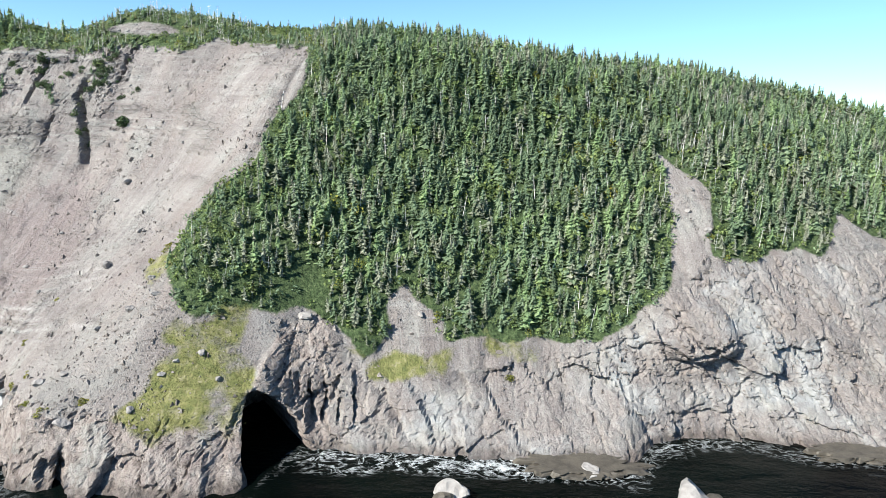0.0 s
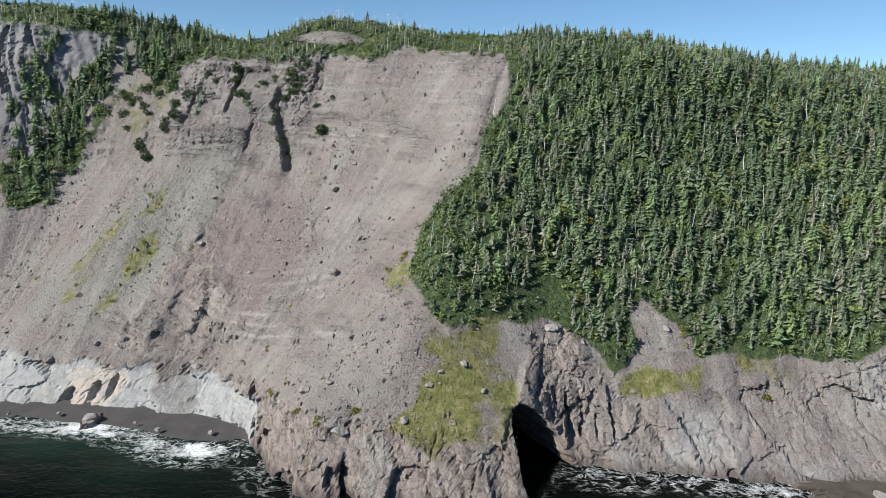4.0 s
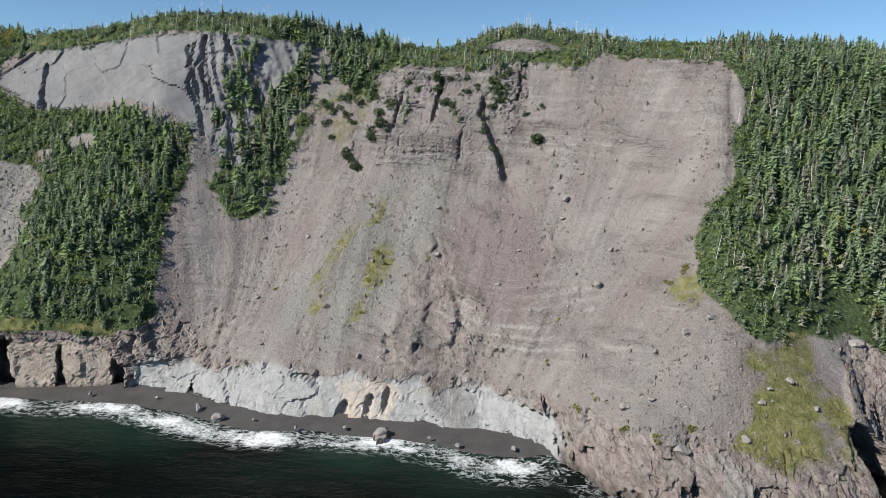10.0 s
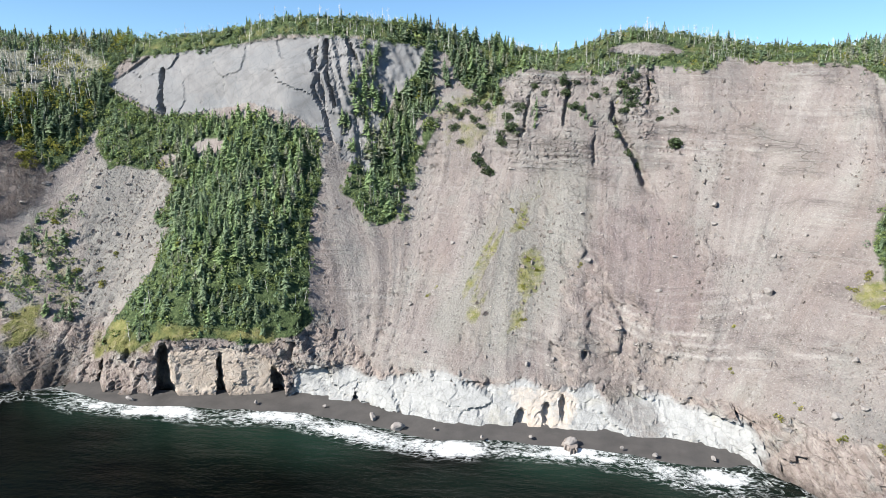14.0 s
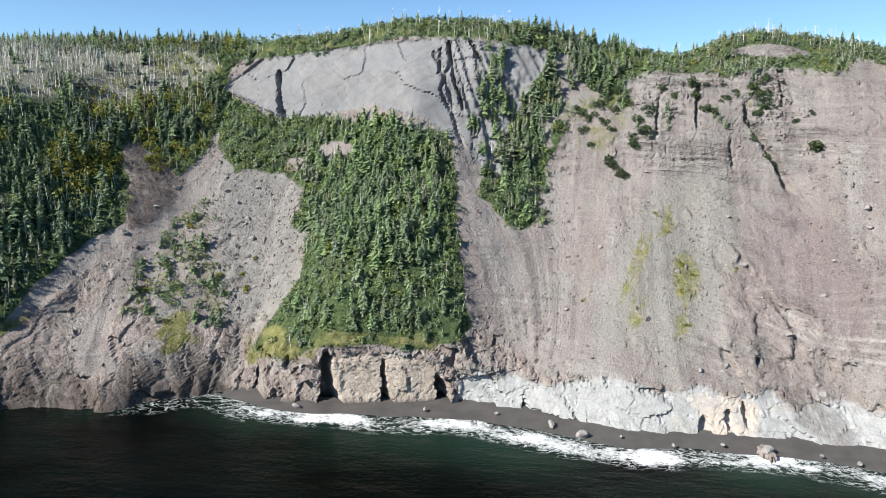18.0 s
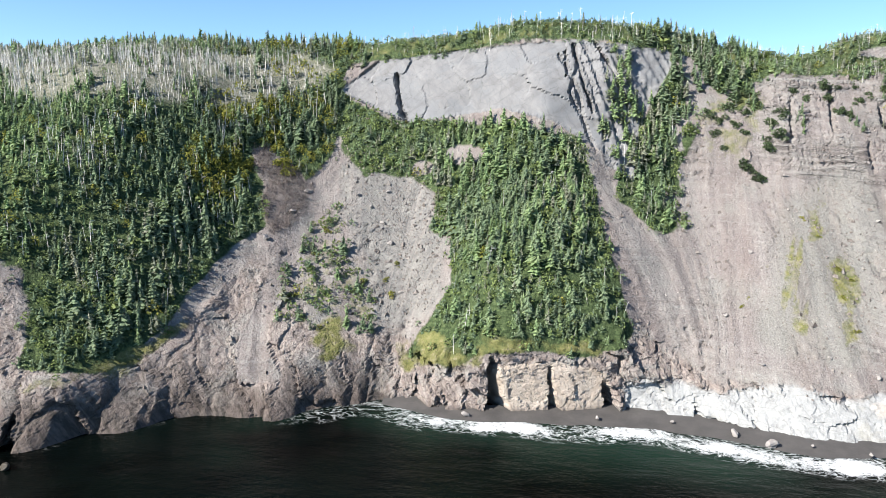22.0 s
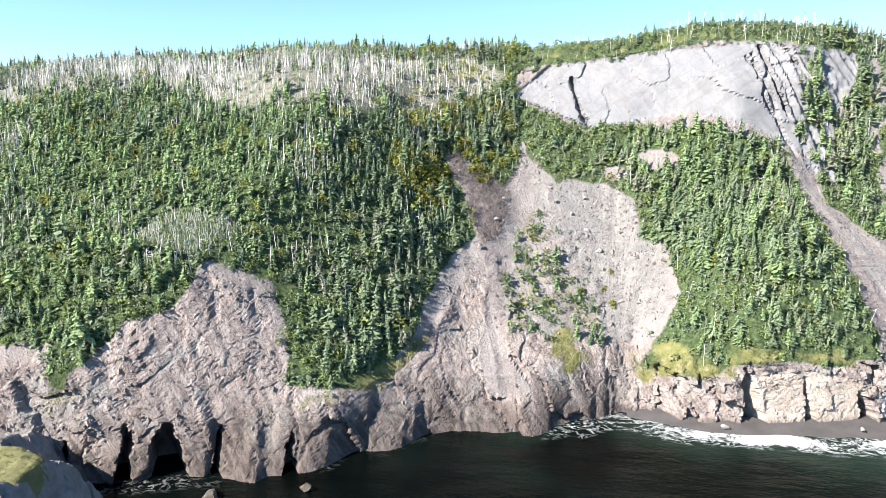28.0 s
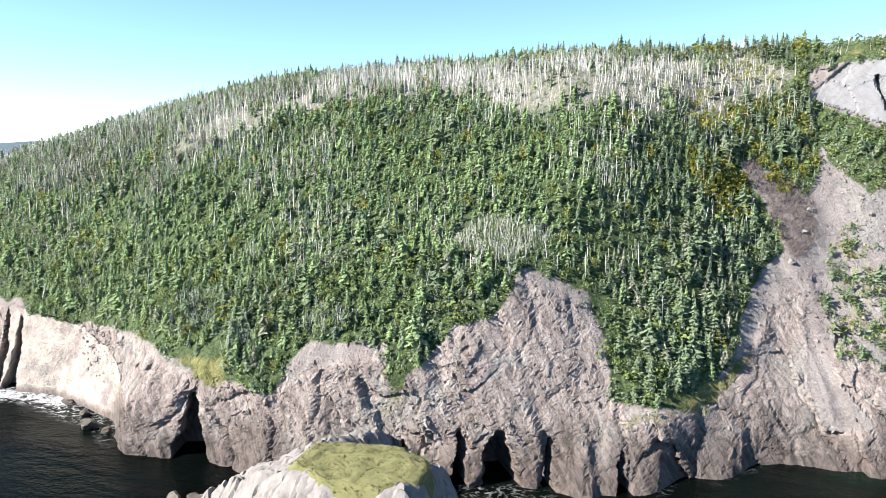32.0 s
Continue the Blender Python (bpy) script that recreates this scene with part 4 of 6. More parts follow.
back = [(GX[-1], GY[-1] + d, top - drop + 2 * fbm(XS / 40, XS * 0 + d / 40, 3, 81)) for d, drop in ((12, 1), (40, 5), (110, 12), (300, 20), (900, 45), (2400, 60))]
CO = np.stack([np.concatenate([GX - 0.55 * caves(GX, GZ)] + [b[0][None] for b in back]), np.concatenate([GY] + [b[1][None] for b in back]),
               np.concatenate([GZ] + [b[2][None] for b in back])], -1)
cliff = new("cliff", sheet("cliff", CO, CO.shape[1], CO.shape[0], LAND, False))
tagged(cliff, "pinkish grey eroding sea cliff with scree, bedrock foot and turf ledges", "cliff", kind="structure")
LX, LZ = np.concatenate([GX] + [b[0][None] for b in back]), CO[..., 2]
woods = wooded(LX, LZ)
turf = np.zeros(LX.shape, bool)
for n, t in enumerate(TURFS):
    turf |= ragged(LX, LZ, t, 4.0, 90 + n)
thin = np.zeros(LX.shape, bool)
for n, t in enumerate(STREAKS):
    thin |= ragged(LX, LZ, t, 1.5, 99 + n)
wash = blur(ragged(LX, LZ, GREEN_WASH, 3, 98), 8) * step(-0.1, 0.35, fbm((LX - 0.5 * LZ) / 1.8, LZ / 16, 3, 97))
slab = inside(LX, LZ, SLAB_DOME) | inside(LX, LZ, SLAB_RIBS)
pale, tan, buffs = ragged(LX, LZ, PALE_WALL, 3, 7), ragged(LX, LZ, TAN_WALL, 1, 8), ragged(LX, LZ, BUFF_BLOCKS, 1, 9) | False
rock = step(3, -2, LZ - ROCK_TOP(LX)) * (1 - 0.9 * blur(loose_ground(LX, LZ), 3))
rim = step(0, 3.5, LZ - RIDGE_Z(LX) + rim_drop(LX)) * (1 - slab) * (1 - 0.9 * blur(ragged(LX, LZ, HILL_TOP, 1.5, 156), 3))
lowbeds = step(27, 23, bed(LX, LZ)) * step(12, 14.5, bed(LX, LZ)) * step(-122, -110, LX) * step(-60, -78, LX)
saw = ((bed(LX, LZ) + 0.5 * fbm(LX / 9, LZ / 9, 3, 24)) / 1.9) % 1.0
BANDS = 1.0 * lowbeds * step(0.62, 0.8, saw) * np.clip(0.35 + 1.6 * fbm(LX / 9, LZ / 3, 4, 174), 0, 1)
high = step(46, 58, LZ) * step(-145, -130, LX) * step(-34, -44, LX) * (1 - woods)
saw = ((LZ + 0.03 * LX + 1.6 * fbm(LX / 12, LZ / 12, 3, 21)) / 3.1) % 1.0
BANDS = BANDS + high * step(0.55, 0.75, saw) * step(1.0, 0.9, saw) * np.clip(0.05 + 1.6 * fbm(LX / 14, LZ / 4, 4, 175), 0, 1) * 0.55
outcrops = (np.hypot((LX + 227) / 6, (LZ - 57) / 3) < 1) | (np.hypot((LX + 239) / 3.5, (LZ - 53) / 2) < 1)
between = inside(LX, LZ, GULLY_WOOD) & (fbm(LX / 5, LZ / 9, 3, 196) < -0.12)
weight(cliff.data, "floor", np.maximum(blur((woods & ~between | ragged(LX, LZ, CRAG_TREES, 1.5, 17)) & ~slab & ~outcrops, 3), rim))
heath = ragged(LX, LZ, [(-160, 68), (-150, 79), (-138, 76), (-141, 66), (-150, 56), (-158, 58)], 3, 169)
weight(cliff.data, "turf", 0.4 * blur(heath, 6) + 0.35 * rim + blur(turf, 9) * (0.7 + 0.6 * fbm(LX / 5, LZ / 5, 3, 171)) + 0.62 * blur(thin, 3) + 0.56 * wash + 0.36 * blur(ragged(LX, LZ, SCRUB, 2, 4), 5))
weight(cliff.data, "bedrock", np.maximum(rock, 0.5 * blur(ragged(LX, LZ, SPUR, 3, 14), 12)) * (1 - pale) * (1 - tan) * (1 - 0.6 * step(-30, -14, LX)))
weight(cliff.data, "pale", blur(pale, 5) * 0.95 + 0.6 * rock * step(-30, -14, LX) * np.clip(0.5 + 1.2 * fbm(LX / 13, LZ / 7, 3, 179), 0, 1))
weight(cliff.data, "buff", blur(buffs, 1) * 1.3 + 0.55 * blur(ragged(LX, LZ, BUFF_PATCH, 3, 10), 6) + blur(tan, 1) * 0.5)
weight(cliff.data, "slab", 1.4 * blur(slab, 1))
weight(cliff.data, "debris", 0.42 * blur(ragged(LX, LZ, GREY_DEBRIS, 5, 172), 40) + 0.8 * blur(ragged(LX, LZ, WEST_SCREE, 4, 173), 16) + 0.28 * step(42, 52, LZ) * step(-150, -138, LX) * step(-92, -102, LX))
sills = np.clip(1.8 * fbm(LX / 13, bed(LX, LZ) / 4, 4, 26) - 0.25, 0, 1) * step(-150, -125, LX) * step(-34, -44, LX) * (1 - woods)
weight(cliff.data, "strata", 0.8 * sills + step(50, 58, LZ) * step(-146, -134, LX) * step(-34, -46, LX) * np.clip(0.45 - 0.3 * step(-100, -85, LX) + 1.4 * fbm(LX / 10, LZ / 5, 3, 177), 0, 1) + lowbeds * np.clip(0.3 + 1.5 * fbm(LX / 9, LZ / 5, 3, 178), 0, 1))
weight(cliff.data, "flow", flow(LX, LZ))
weight(cliff.data, "bed", bed(LX, LZ))
weight(cliff.data, "mauve", blur(ragged(LX, LZ, MAUVE, 4, 154), 30))
weight(cliff.data, "verdigris", blur(ragged(LX, LZ, VERDIGRIS, 4, 155), 30))
weight(cliff.data, "bands", np.clip(BANDS, 0, 1))
weight(cliff.data, "litter", blur(ragged(LX, LZ, DEAD_BELT, 2.5, 15), 4))
patchy(cliff.data, ((rock > 0.4) | ((LZ > 52) & (LX > -148) & (LX < -90)) | slab) & ~woods)
# wet waterline, stain, brush ground; west foot with shade of turned-away faces painted in
weight(cliff.data, "wet", 0.95 * step(13, 2, LZ + 6 * fbm(LX / 6, LZ / 6, 3, 176)) * step(-238, -246, LX) * step(-424, -414, LX) + step(2.2, 0.4, LZ) * (1 - 0.8 * pale) * 0.8 + 0.5 * blur(ragged(LX, LZ, BRUSH, 1.5, 19), 4) + 0.5 * blur(ragged(LX, LZ, STAIN, 3, 12), 2))

# heights over the plan, to stand things on
PLAN_X = np.arange(-640, 236, 2.0)
PLAN_Y = np.arange(96, 300, 1.0)
fine = np.concatenate([np.linspace(0, 1, 140)])
tops = softly(RIDGE_Z, PLAN_X, 6)
PLAN_Z = np.zeros((len(PLAN_X), len(PLAN_Y)))
yy = surface(PLAN_X[:, None], fine[None] * tops[:, None])
for n in range(len(PLAN_X)):
    PLAN_Z[n] = np.interp(PLAN_Y, np.maximum.accumulate(yy[n] + 1e-4 * np.arange(140)), fine * tops[n])


def ground(x, y):
    u = np.clip((np.asarray(x) - PLAN_X[0]) / 2.0, 0, len(PLAN_X) - 1.001)
    v = np.clip((np.asarray(y) - PLAN_Y[0]), 0, len(PLAN_Y) - 1.001)
    i, j = u.astype(int), v.astype(int)
    f, g = u - i, v - j
    return (PLAN_Z[i, j] * (1 - f) + PLAN_Z[i + 1, j] * f) * (1 - g) + (PLAN_Z[i, j + 1] * (1 - f) + PLAN_Z[i + 1, j + 1] * f) * g


# ---- sea and beach ----
def shore(x):
    return softly(CONTOURS[0], x, 2)


WATERLINE = line((-700, 0), (-246, 0), (-238, 2.5), (-228, 4), (-216, 5), (-200, 6), (-184, 9), (-168, 9), (-150, 7), (-135, 4.5), (-118, 6), (-104, 8), (-92, 7), (-86, 0), (240, 0))
sx = np.concatenate([[-4500, -2500, -1400, -900], np.arange(-700, 240, 2.0), [400, 900, 1800, 4500]])
sy = np.concatenate([[-4500, -2400, -1200, -600, -300, -150, -60], np.arange(0, 60, 4.0), np.arange(60, 165, 1.4), [400, 1500, 4500]])
SXG, SYG = np.meshgrid(sx, sy)
near = ((SXG > -700) & (SXG < 240) & (SYG > 0) & (SYG < 165)).astype(float)
SZG = near * (0.22 * fbm(SXG / 14, SYG / 6, 3, 111))
sea = new("sea", sheet("sea", np.stack([SXG, SYG, SZG], -1), len(sx), len(sy), SEA, True))
tagged(sea, "dark green sea with white surf along the rocks", "water", kind="structure")
off = (shore(SXG) - WATERLINE(SXG)) - SYG
surf = line((-700, 0.15), (-460, 0.95), (-440, 0.9), (-425, 0.6), (-400, 0.15), (-330, 0.3), (-300, 0.25), (-262, 0.2), (-250, 0.75), (-225, 0.88), (-205, 0.98), (-160, 0.97), (-120, 1.0),
            (-92, 1.0), (-80, 0.6), (-65, 0.2), (-34, 0.3), (-20, 0.7), (15, 0.9), (38, 0.6), (60, 0.35), (90, 0.5), (240, 0.4))
wander = 3 * fbm(SXG / 18, SYG / 30, 3, 113)
foam = surf(SXG) * np.clip(0.95 + 0.6 * fbm(SXG / 11, SYG / 14, 3, 115), 0.3, 1.2) * (step(8.5, 1.0, np.abs(off - 2.5 + wander)) + 0.45 * step(3.0, 0.5, np.abs(off - 9 + 1.5 * wander)) * (smooth_noise(SXG / 22, SYG / 50, 117) > 0))
weight(sea.data, "foam", near * np.clip(foam, 0, 1.1))
weight(sea.data, "shoal", near * step(30, 4, off) * 0.7 * step(-280, -258, SXG) * step(-70, -110, SXG) * np.clip(0.5 + fbm(SXG / 25, SYG / 25, 3, 119), 0, 1))

bx = np.arange(-241, -84, 1.0)
bt = np.linspace(0, 1, 14)
BXG = np.broadcast_to(bx, (len(bt), len(bx)))
edge = shore(BXG) + 3 - (WATERLINE(BXG) + 5) * bt[:, None]
BZG = 1.3 - 1.75 * bt[:, None] + 0.12 * fbm(BXG / 5, edge / 3, 3, 121)
beach = new("beach", sheet("beach", np.stack([BXG, edge, BZG], -1), len(bx), len(bt), SAND, True))
tagged(beach, "narrow strip of dark wet sand below the cliff", "beach", kind="structure")

# far coast beyond the headland, its distance haze painted in as blue
fx = np.linspace(-4300, -1500, 60)
fz = np.stack([np.full(60, -5.0), 70 + 40 * fbm(fx / 500, fx * 0, 3, 131), 0.3 * (70 + 40 * fbm(fx / 500, fx * 0, 3, 131))])
FC = np.stack([np.broadcast_to(fx, (3, 60)), np.stack([np.full(60, 2600.0), np.full(60, 2900.0), np.full(60, 3400.0)]), fz], -1)
tagged(new("backdrop", sheet("backdrop", FC, 60, 3, FAR, True)), "low wooded coast across the water, distance haze painted in as blue", "far coast", kind="structure")


# ---- trees ----
def spruce(seed, tiers=9, wide=0.3, bare=0.04, taper=0.8, gaps=0.08, boughs=7):
    """Crown of a conifer one metre high: uneven tiers of narrow drooping boughs round a thin dense heart, and a leader."""
    r = random.Random(seed)
    co, tri = [], []
    lobes = [r.uniform(0.65, 1.15) for _ in range(15)]
    for k in range(tiers):
        n = max(3, round(boughs * (1 - 0.6 * k / tiers)))
        turn = r.random() * 6.283
        for j in range(n):
            if r.random() < gaps:
                continue
            f = min(max((k + r.uniform(-0.38, 0.38)) / tiers, 0.0), 0.97)
            z = bare + (0.95 - bare) * f
            g = turn + 6.283 * (j + r.uniform(-0.35, 0.35)) / n
            reach = (wide * (1 - f) ** taper * lobes[int(g / 6.2832 * 5) % 5 + 5 * int(f * 2.99)] + 0.016) * r.uniform(0.6, 1.15)
            c, s = math.cos(g), math.sin(g)
            w, m = reach * r.uniform(0.2, 0.36) + 0.012, reach * r.uniform(0.45, 0.7)
            tip, sag = r.uniform(0.05, 0.5) * reach, r.uniform(0.2, 0.6) * w
            b = len(co)
            co += [(0, 0, z + 0.03 + 0.1 * reach), (m * c - w * s, m * s + w * c, z - sag), (reach * c, reach * s, z - tip), (m * c + w * s, m * s - w * c, z - sag)]
            tri += [(b, b + 1, b + 2), (b, b + 2, b + 3)]
    b = len(co)
    for j in range(3):
        q = wide * (0.42, 0.3, 0.14)[j]
        co += [(q * math.cos(2.09 * i + j), q * math.sin(2.09 * i + j), (bare, 0.4, 0.7)[j]) for i in range(3)]
    co.append((0.01 * r.uniform(-1, 1), 0.0, 0.98))
    for j in range(2):
        for i in range(3):
            p, q = b + 3 * j + i, b + 3 * j + (i + 1) % 3
            tri += [(p, q, q + 3), (p, q + 3, p + 3)]
    tri += [(b + 6 + i, b + 6 + (i + 1) % 3, b + 9) for i in range(3)]
    return np.array(co), np.array(tri)


def stem(height=0.5, thick=0.016, sides=4, bend=0.0):
    co, tri = [], []
    for k in range(sides):
        g = 6.283 * k / sides
        co += [(thick * math.cos(g), thick * math.sin(g), -0.06), (0.35 * thick * math.cos(g) + bend, 0.35 * thick * math.sin(g), height)]
    for k in range(sides):
        a, b = 2 * k, 2 * ((k + 1) % sides)
        tri += [(a, b, b + 1), (a, b + 1, a + 1)]
    return np.array(co), np.array(tri)


def snag(seed):
    """A dead standing trunk with broken branch stubs, one metre high."""
    r = random.Random(seed)
    co, tri = stem(r.uniform(0.8, 1.0), 0.012, 3, r.uniform(-0.05, 0.05))
    co, tri = list(map(tuple, co)), list(map(tuple, tri))
    for _ in range(r.randint(4, 7)):
        z, g, q = r.uniform(0.25, 0.9), r.random() * 6.283, r.uniform(0.05, 0.17)
        c, s, b = math.cos(g), math.sin(g), len(co)
        co += [(0, 0, z + 0.008), (0, 0, z - 0.008), (q * c, q * s, z + r.uniform(-0.02, 0.06)), (0.012 * s, -0.012 * c, z)]
        tri += [(b, b + 1, b + 2), (b + 1, b + 3, b + 2)]
    return np.array(co), np.array(tri)


def bush(seed, leaves=70, leaf=0.11):
    """A low rounded shrub of many small leaf sprays, one metre high."""
    r = random.Random(seed)
    co, tri = [], []
    for _ in range(leaves):
        a, h = r.random() * 6.283, r.random()
        q = 0.62 * math.sqrt(max(0.02, 1 - (2 * h - 0.9) ** 2)) * r.uniform(0.5, 1.05)
        p = Vector((q * math.cos(a), q * math.sin(a), h * r.uniform(0.75, 1.1)))
        u = Vector((r.gauss(0, 1), r.gauss(0, 1), r.gauss(0, 0.6))).normalized() * leaf * r.uniform(0.7, 1.3)
        v = u.cross(Vector((r.gauss(0, 1), r.gauss(0, 1), r.gauss(0, 1)))).normalized() * u.length * 0.7
        b = len(co)
        co += [tuple(p - u), tuple(p + v), tuple(p + u), tuple(p - v + Vector((0, 0, -0.05)))]
        tri += [(b, b + 1, b + 2), (b, b + 2, b + 3)]
    return np.array(co), np.array(tri)


def planted(name, kinds, places, heights, material, label, category, widths=None, lean=0.05):
    """All plants of one look, joined: one template each at its place."""
    rng = np.random.default_rng(len(places) + 5)
    cos, tris, base = [], [], 0
    which = rng.integers(0, len(kinds), len(places))
    for k, (co, tri) in enumerate(kinds):
        pick = np.nonzero(which == k)[0]
        if not len(pick):
            continue
        g = rng.uniform(0, 6.283, len(pick))
        h = heights[pick]
        wd = h * (widths[pick] if widths is not None else rng.uniform(0.8, 1.25, len(pick)))
        c, s = np.cos(g)[:, None], np.sin(g)[:, None]
        x = (co[None, :, 0] * c - co[None, :, 1] * s) * wd[:, None]
        y = (co[None, :, 0] * s + co[None, :, 1] * c) * wd[:, None]
        z = co[None, :, 2] * h[:, None]
        x = x + z * rng.normal(0, lean, len(pick))[:, None]
        y = y + z * rng.normal(-lean * 0.5, lean, len(pick))[:, None]
        P = np.stack([x, y, z], -1) + places[pick][:, None, :]
        cos.append(P.reshape(-1, 3))
        tris.append((tri[None] + (np.arange(len(pick)) * len(co))[:, None, None]).reshape(-1, 3) + base)
        base += P.shape[0] * P.shape[1]
    ob = new(name, solid(name, np.concatenate(cos), np.concatenate(tris), material, False))
    return tagged(ob, label, category, kind="stuff")


def part(name, me, parent, label=""):
    """One mesh under a thing or a part."""
    ob = new(name, me)
    ob.parent = parent
    if label:
        tagged(ob, label)
    return ob


rng = np.random.default_rng(7)


def scattered(step_x, step_y, y0=100, y1=290, x0=-600, x1=150):
    """Loose even cover of the plan."""
    x, y = np.meshgrid(np.arange(x0, x1, step_x), np.arange(y0, y1, step_y))
    x = (x + rng.uniform(-0.48, 0.48, x.shape) * step_x).ravel()
    y = (y + rng.uniform(-0.48, 0.48, y.shape) * step_y).ravel()
    return x, y, ground(x, y)


CROWNS = [spruce(s, n, wd, 0.02, tp) for s, n, wd, tp in ((1, 11, 0.30, 0.8), (2, 10, 0.38, 0.7), (3, 12, 0.26, 0.9), (4, 10, 0.44, 0.65), (5, 11, 0.34, 0.6), (6, 9, 0.46, 0.8), (41, 12, 0.30, 0.5), (42, 10, 0.36, 1.0))]
YOUNG = [spruce(s, 8, wd, 0.0, tp, 0.05, 5) for s, wd, tp in ((7, 0.34, 0.8), (8, 0.42, 0.7), (9, 0.32, 0.9), (10, 0.46, 0.6), (43, 0.38, 0.6))]
THIN_CROWNS = [spruce(s, 11, wd, 0.12, 0.6, 0.35, 6) for s, wd in ((11, 0.22), (12, 0.28), (13, 0.2), (14, 0.33))]
SNAGS = [snag(s) for s in range(31, 39)]
BUSHES = [bush(s, 36, 0.13) for s in (21, 22, 23)]
FINE_BUSHES = [bush(s, 60, 0.1) for s in (24, 25, 26)]

def upright(count, x0=-520, x1=150):
    """More places where the slope is too steep for an even cover of the plan."""
    x, z = rng.uniform(x0, x1, count), rng.uniform(8, 90, count)
    rise = 3.0 / np.maximum(face(x, z + 1.5) - face(x, z - 1.5), 0.05)
    keep = (z < RIDGE_Z(x) - 3) & (rng.random(count) < step(0.9, 2.0, rise))
    x, z = x[keep], z[keep]
    return x, surface(x, z) + 0.2, z


px, py, pz = (np.concatenate(c) for c in zip(scattered(2.05, 1.75, x0=-300), scattered(1.75, 1.5, x1=-300), upright(12500)))
ridge = RIDGE_Y(px)
belt = ragged(px, pz, DEAD_BELT, 6.0, 15)
ribs_zone = ragged(px, pz, SLAB_RIBS, 1.0, 64)
rib_gap = smooth_noise((px + 0.42 * pz) / 3.2, pz / 45, 63) < 0.0
forest = (wooded(px, pz) | ragged(px, pz, CRAG_TREES, 1.5, 17)) & ~ragged(px, pz, SLAB_DOME, 1.0, 2) & ~(ribs_zone & ~rib_gap) & (py < ridge + 10)
rim_zone = (pz > RIDGE_Z(px) - rim_drop(px)) & (py < ridge + 14) & ~forest & ~inside(px, pz, [(-262, 70), (-262, 90), (-196, 94.5), (-190, 70)]) & ~ragged(px, pz, HILL_TOP, 1.5, 156)
crag_zone = (px > -143) & (px < -90) & (pz > 60) & (pz < RIDGE_Z(px) - 6) & (fbm(px / 5, pz / 6, 3, 191) > 0.28)
outcrops = (np.hypot((px + 227) / 5.5, (pz - 57) / 2.6) < 1) | (np.hypot((px + 239) / 3, (pz - 53) / 1.6) < 1)
u = rng.random(px.shape)
slab_zone = inside(px, pz, SLAB_DOME) | inside(px, pz, SLAB_RIBS)
duff_zone = inside(px, pz, [(-349, 40), (-333, 37), (-325, 42), (-340, 46)])
ledges = np.zeros(px.shape, bool)
for t in TURFS:
    ledges |= inside(px, pz, t) & (fbm(px / 4, pz / 4, 2, 195) > -0.3)
gaps = (fbm(px / 7, py / 7, 3, 193) < -0.55) | (inside(px, pz, GULLY_WOOD) & (fbm(px / 5, pz / 9, 3, 196) < -0.25)) | (ragged(px, pz, CHUTE, 1.0, 151)) | ledges | duff_zone | outcrops
live = (forest & ~gaps & ~(belt & (u < 0.82 - 0.5 * step(0.1, 0.4, fbm(px / 14, py / 9, 3, 194)))) & (u < 0.95)) | (rim_zone & (u < 0.5)) | (crag_zone & (u < 0.6)) | (ragged(px, pz, SCRUB, 2, 4) & (u < 0.5))
PTS = np.stack([px, py, pz - 0.2], -1)
young = px < -300
tall = np.where(young, 2.9 + 1.7 * step(0.1, 0.5, fbm(px / 25, py / 25, 3, 149)) * (rng.random(px.shape) < 0.4), 4.5) * rng.lognormal(0, 0.3, px.shape)
tall = np.where(rim_zone | crag_zone, 0.6, 1.0) * tall
margin = forest & ~(wooded(px + 4, pz) & wooded(px - 4, pz) & wooded(px, pz - 3))
hem = ragged(px, pz, SCRUB, 2, 4) | (inside(px, pz, GROVE) & (pz < 30)) | ((px > -62) & (px < -42) & (pz < 42))
skirt = (px < -300) & (pz < 36 + 6 * fbm(px / 20, px * 0, 3, 157))
young &= ~skirt
tall = np.where(skirt, 3.3, 1.0) * np.where(skirt, rng.lognormal(0, 0.35, px.shape), tall)
tall = np.minimum(tall * np.where(margin, 0.62, 1.0) * np.where(hem, 0.65, 1.0), 6.6)
tint = fbm(px / 26, py / 26, 3, 141) + 0.45 * rng.normal(0, 1, px.shape)
lichen = 1.1 * fbm(px / 18, py / 18, 3, 143) + 0.55 * rng.normal(0, 1, px.shape)
grey = live & (lichen > np.where(px < -280, np.where(skirt, 0.45, np.where((pz > 74) | (px < -430) & (pz > 46), -0.1, 0.9)), np.where((px > -35) & (pz < 58), 0.28, 0.62)))
yellow = live & ~grey & (rng.random(px.shape) < np.where((px < -264) & (px > -302) & (pz > 44) & (fbm(px / 9, py / 9, 2, 145) > 0.1), 0.7, np.where(rim_zone, 0.12, 0.03)))
green = live & ~grey & ~yellow & (tint > np.where((px > -318) & (px < -262), 0.45, np.where(px < -300, -0.3, np.where(px < -170, -0.05, 0.2))))
dark = live & ~grey & ~yellow & ~green

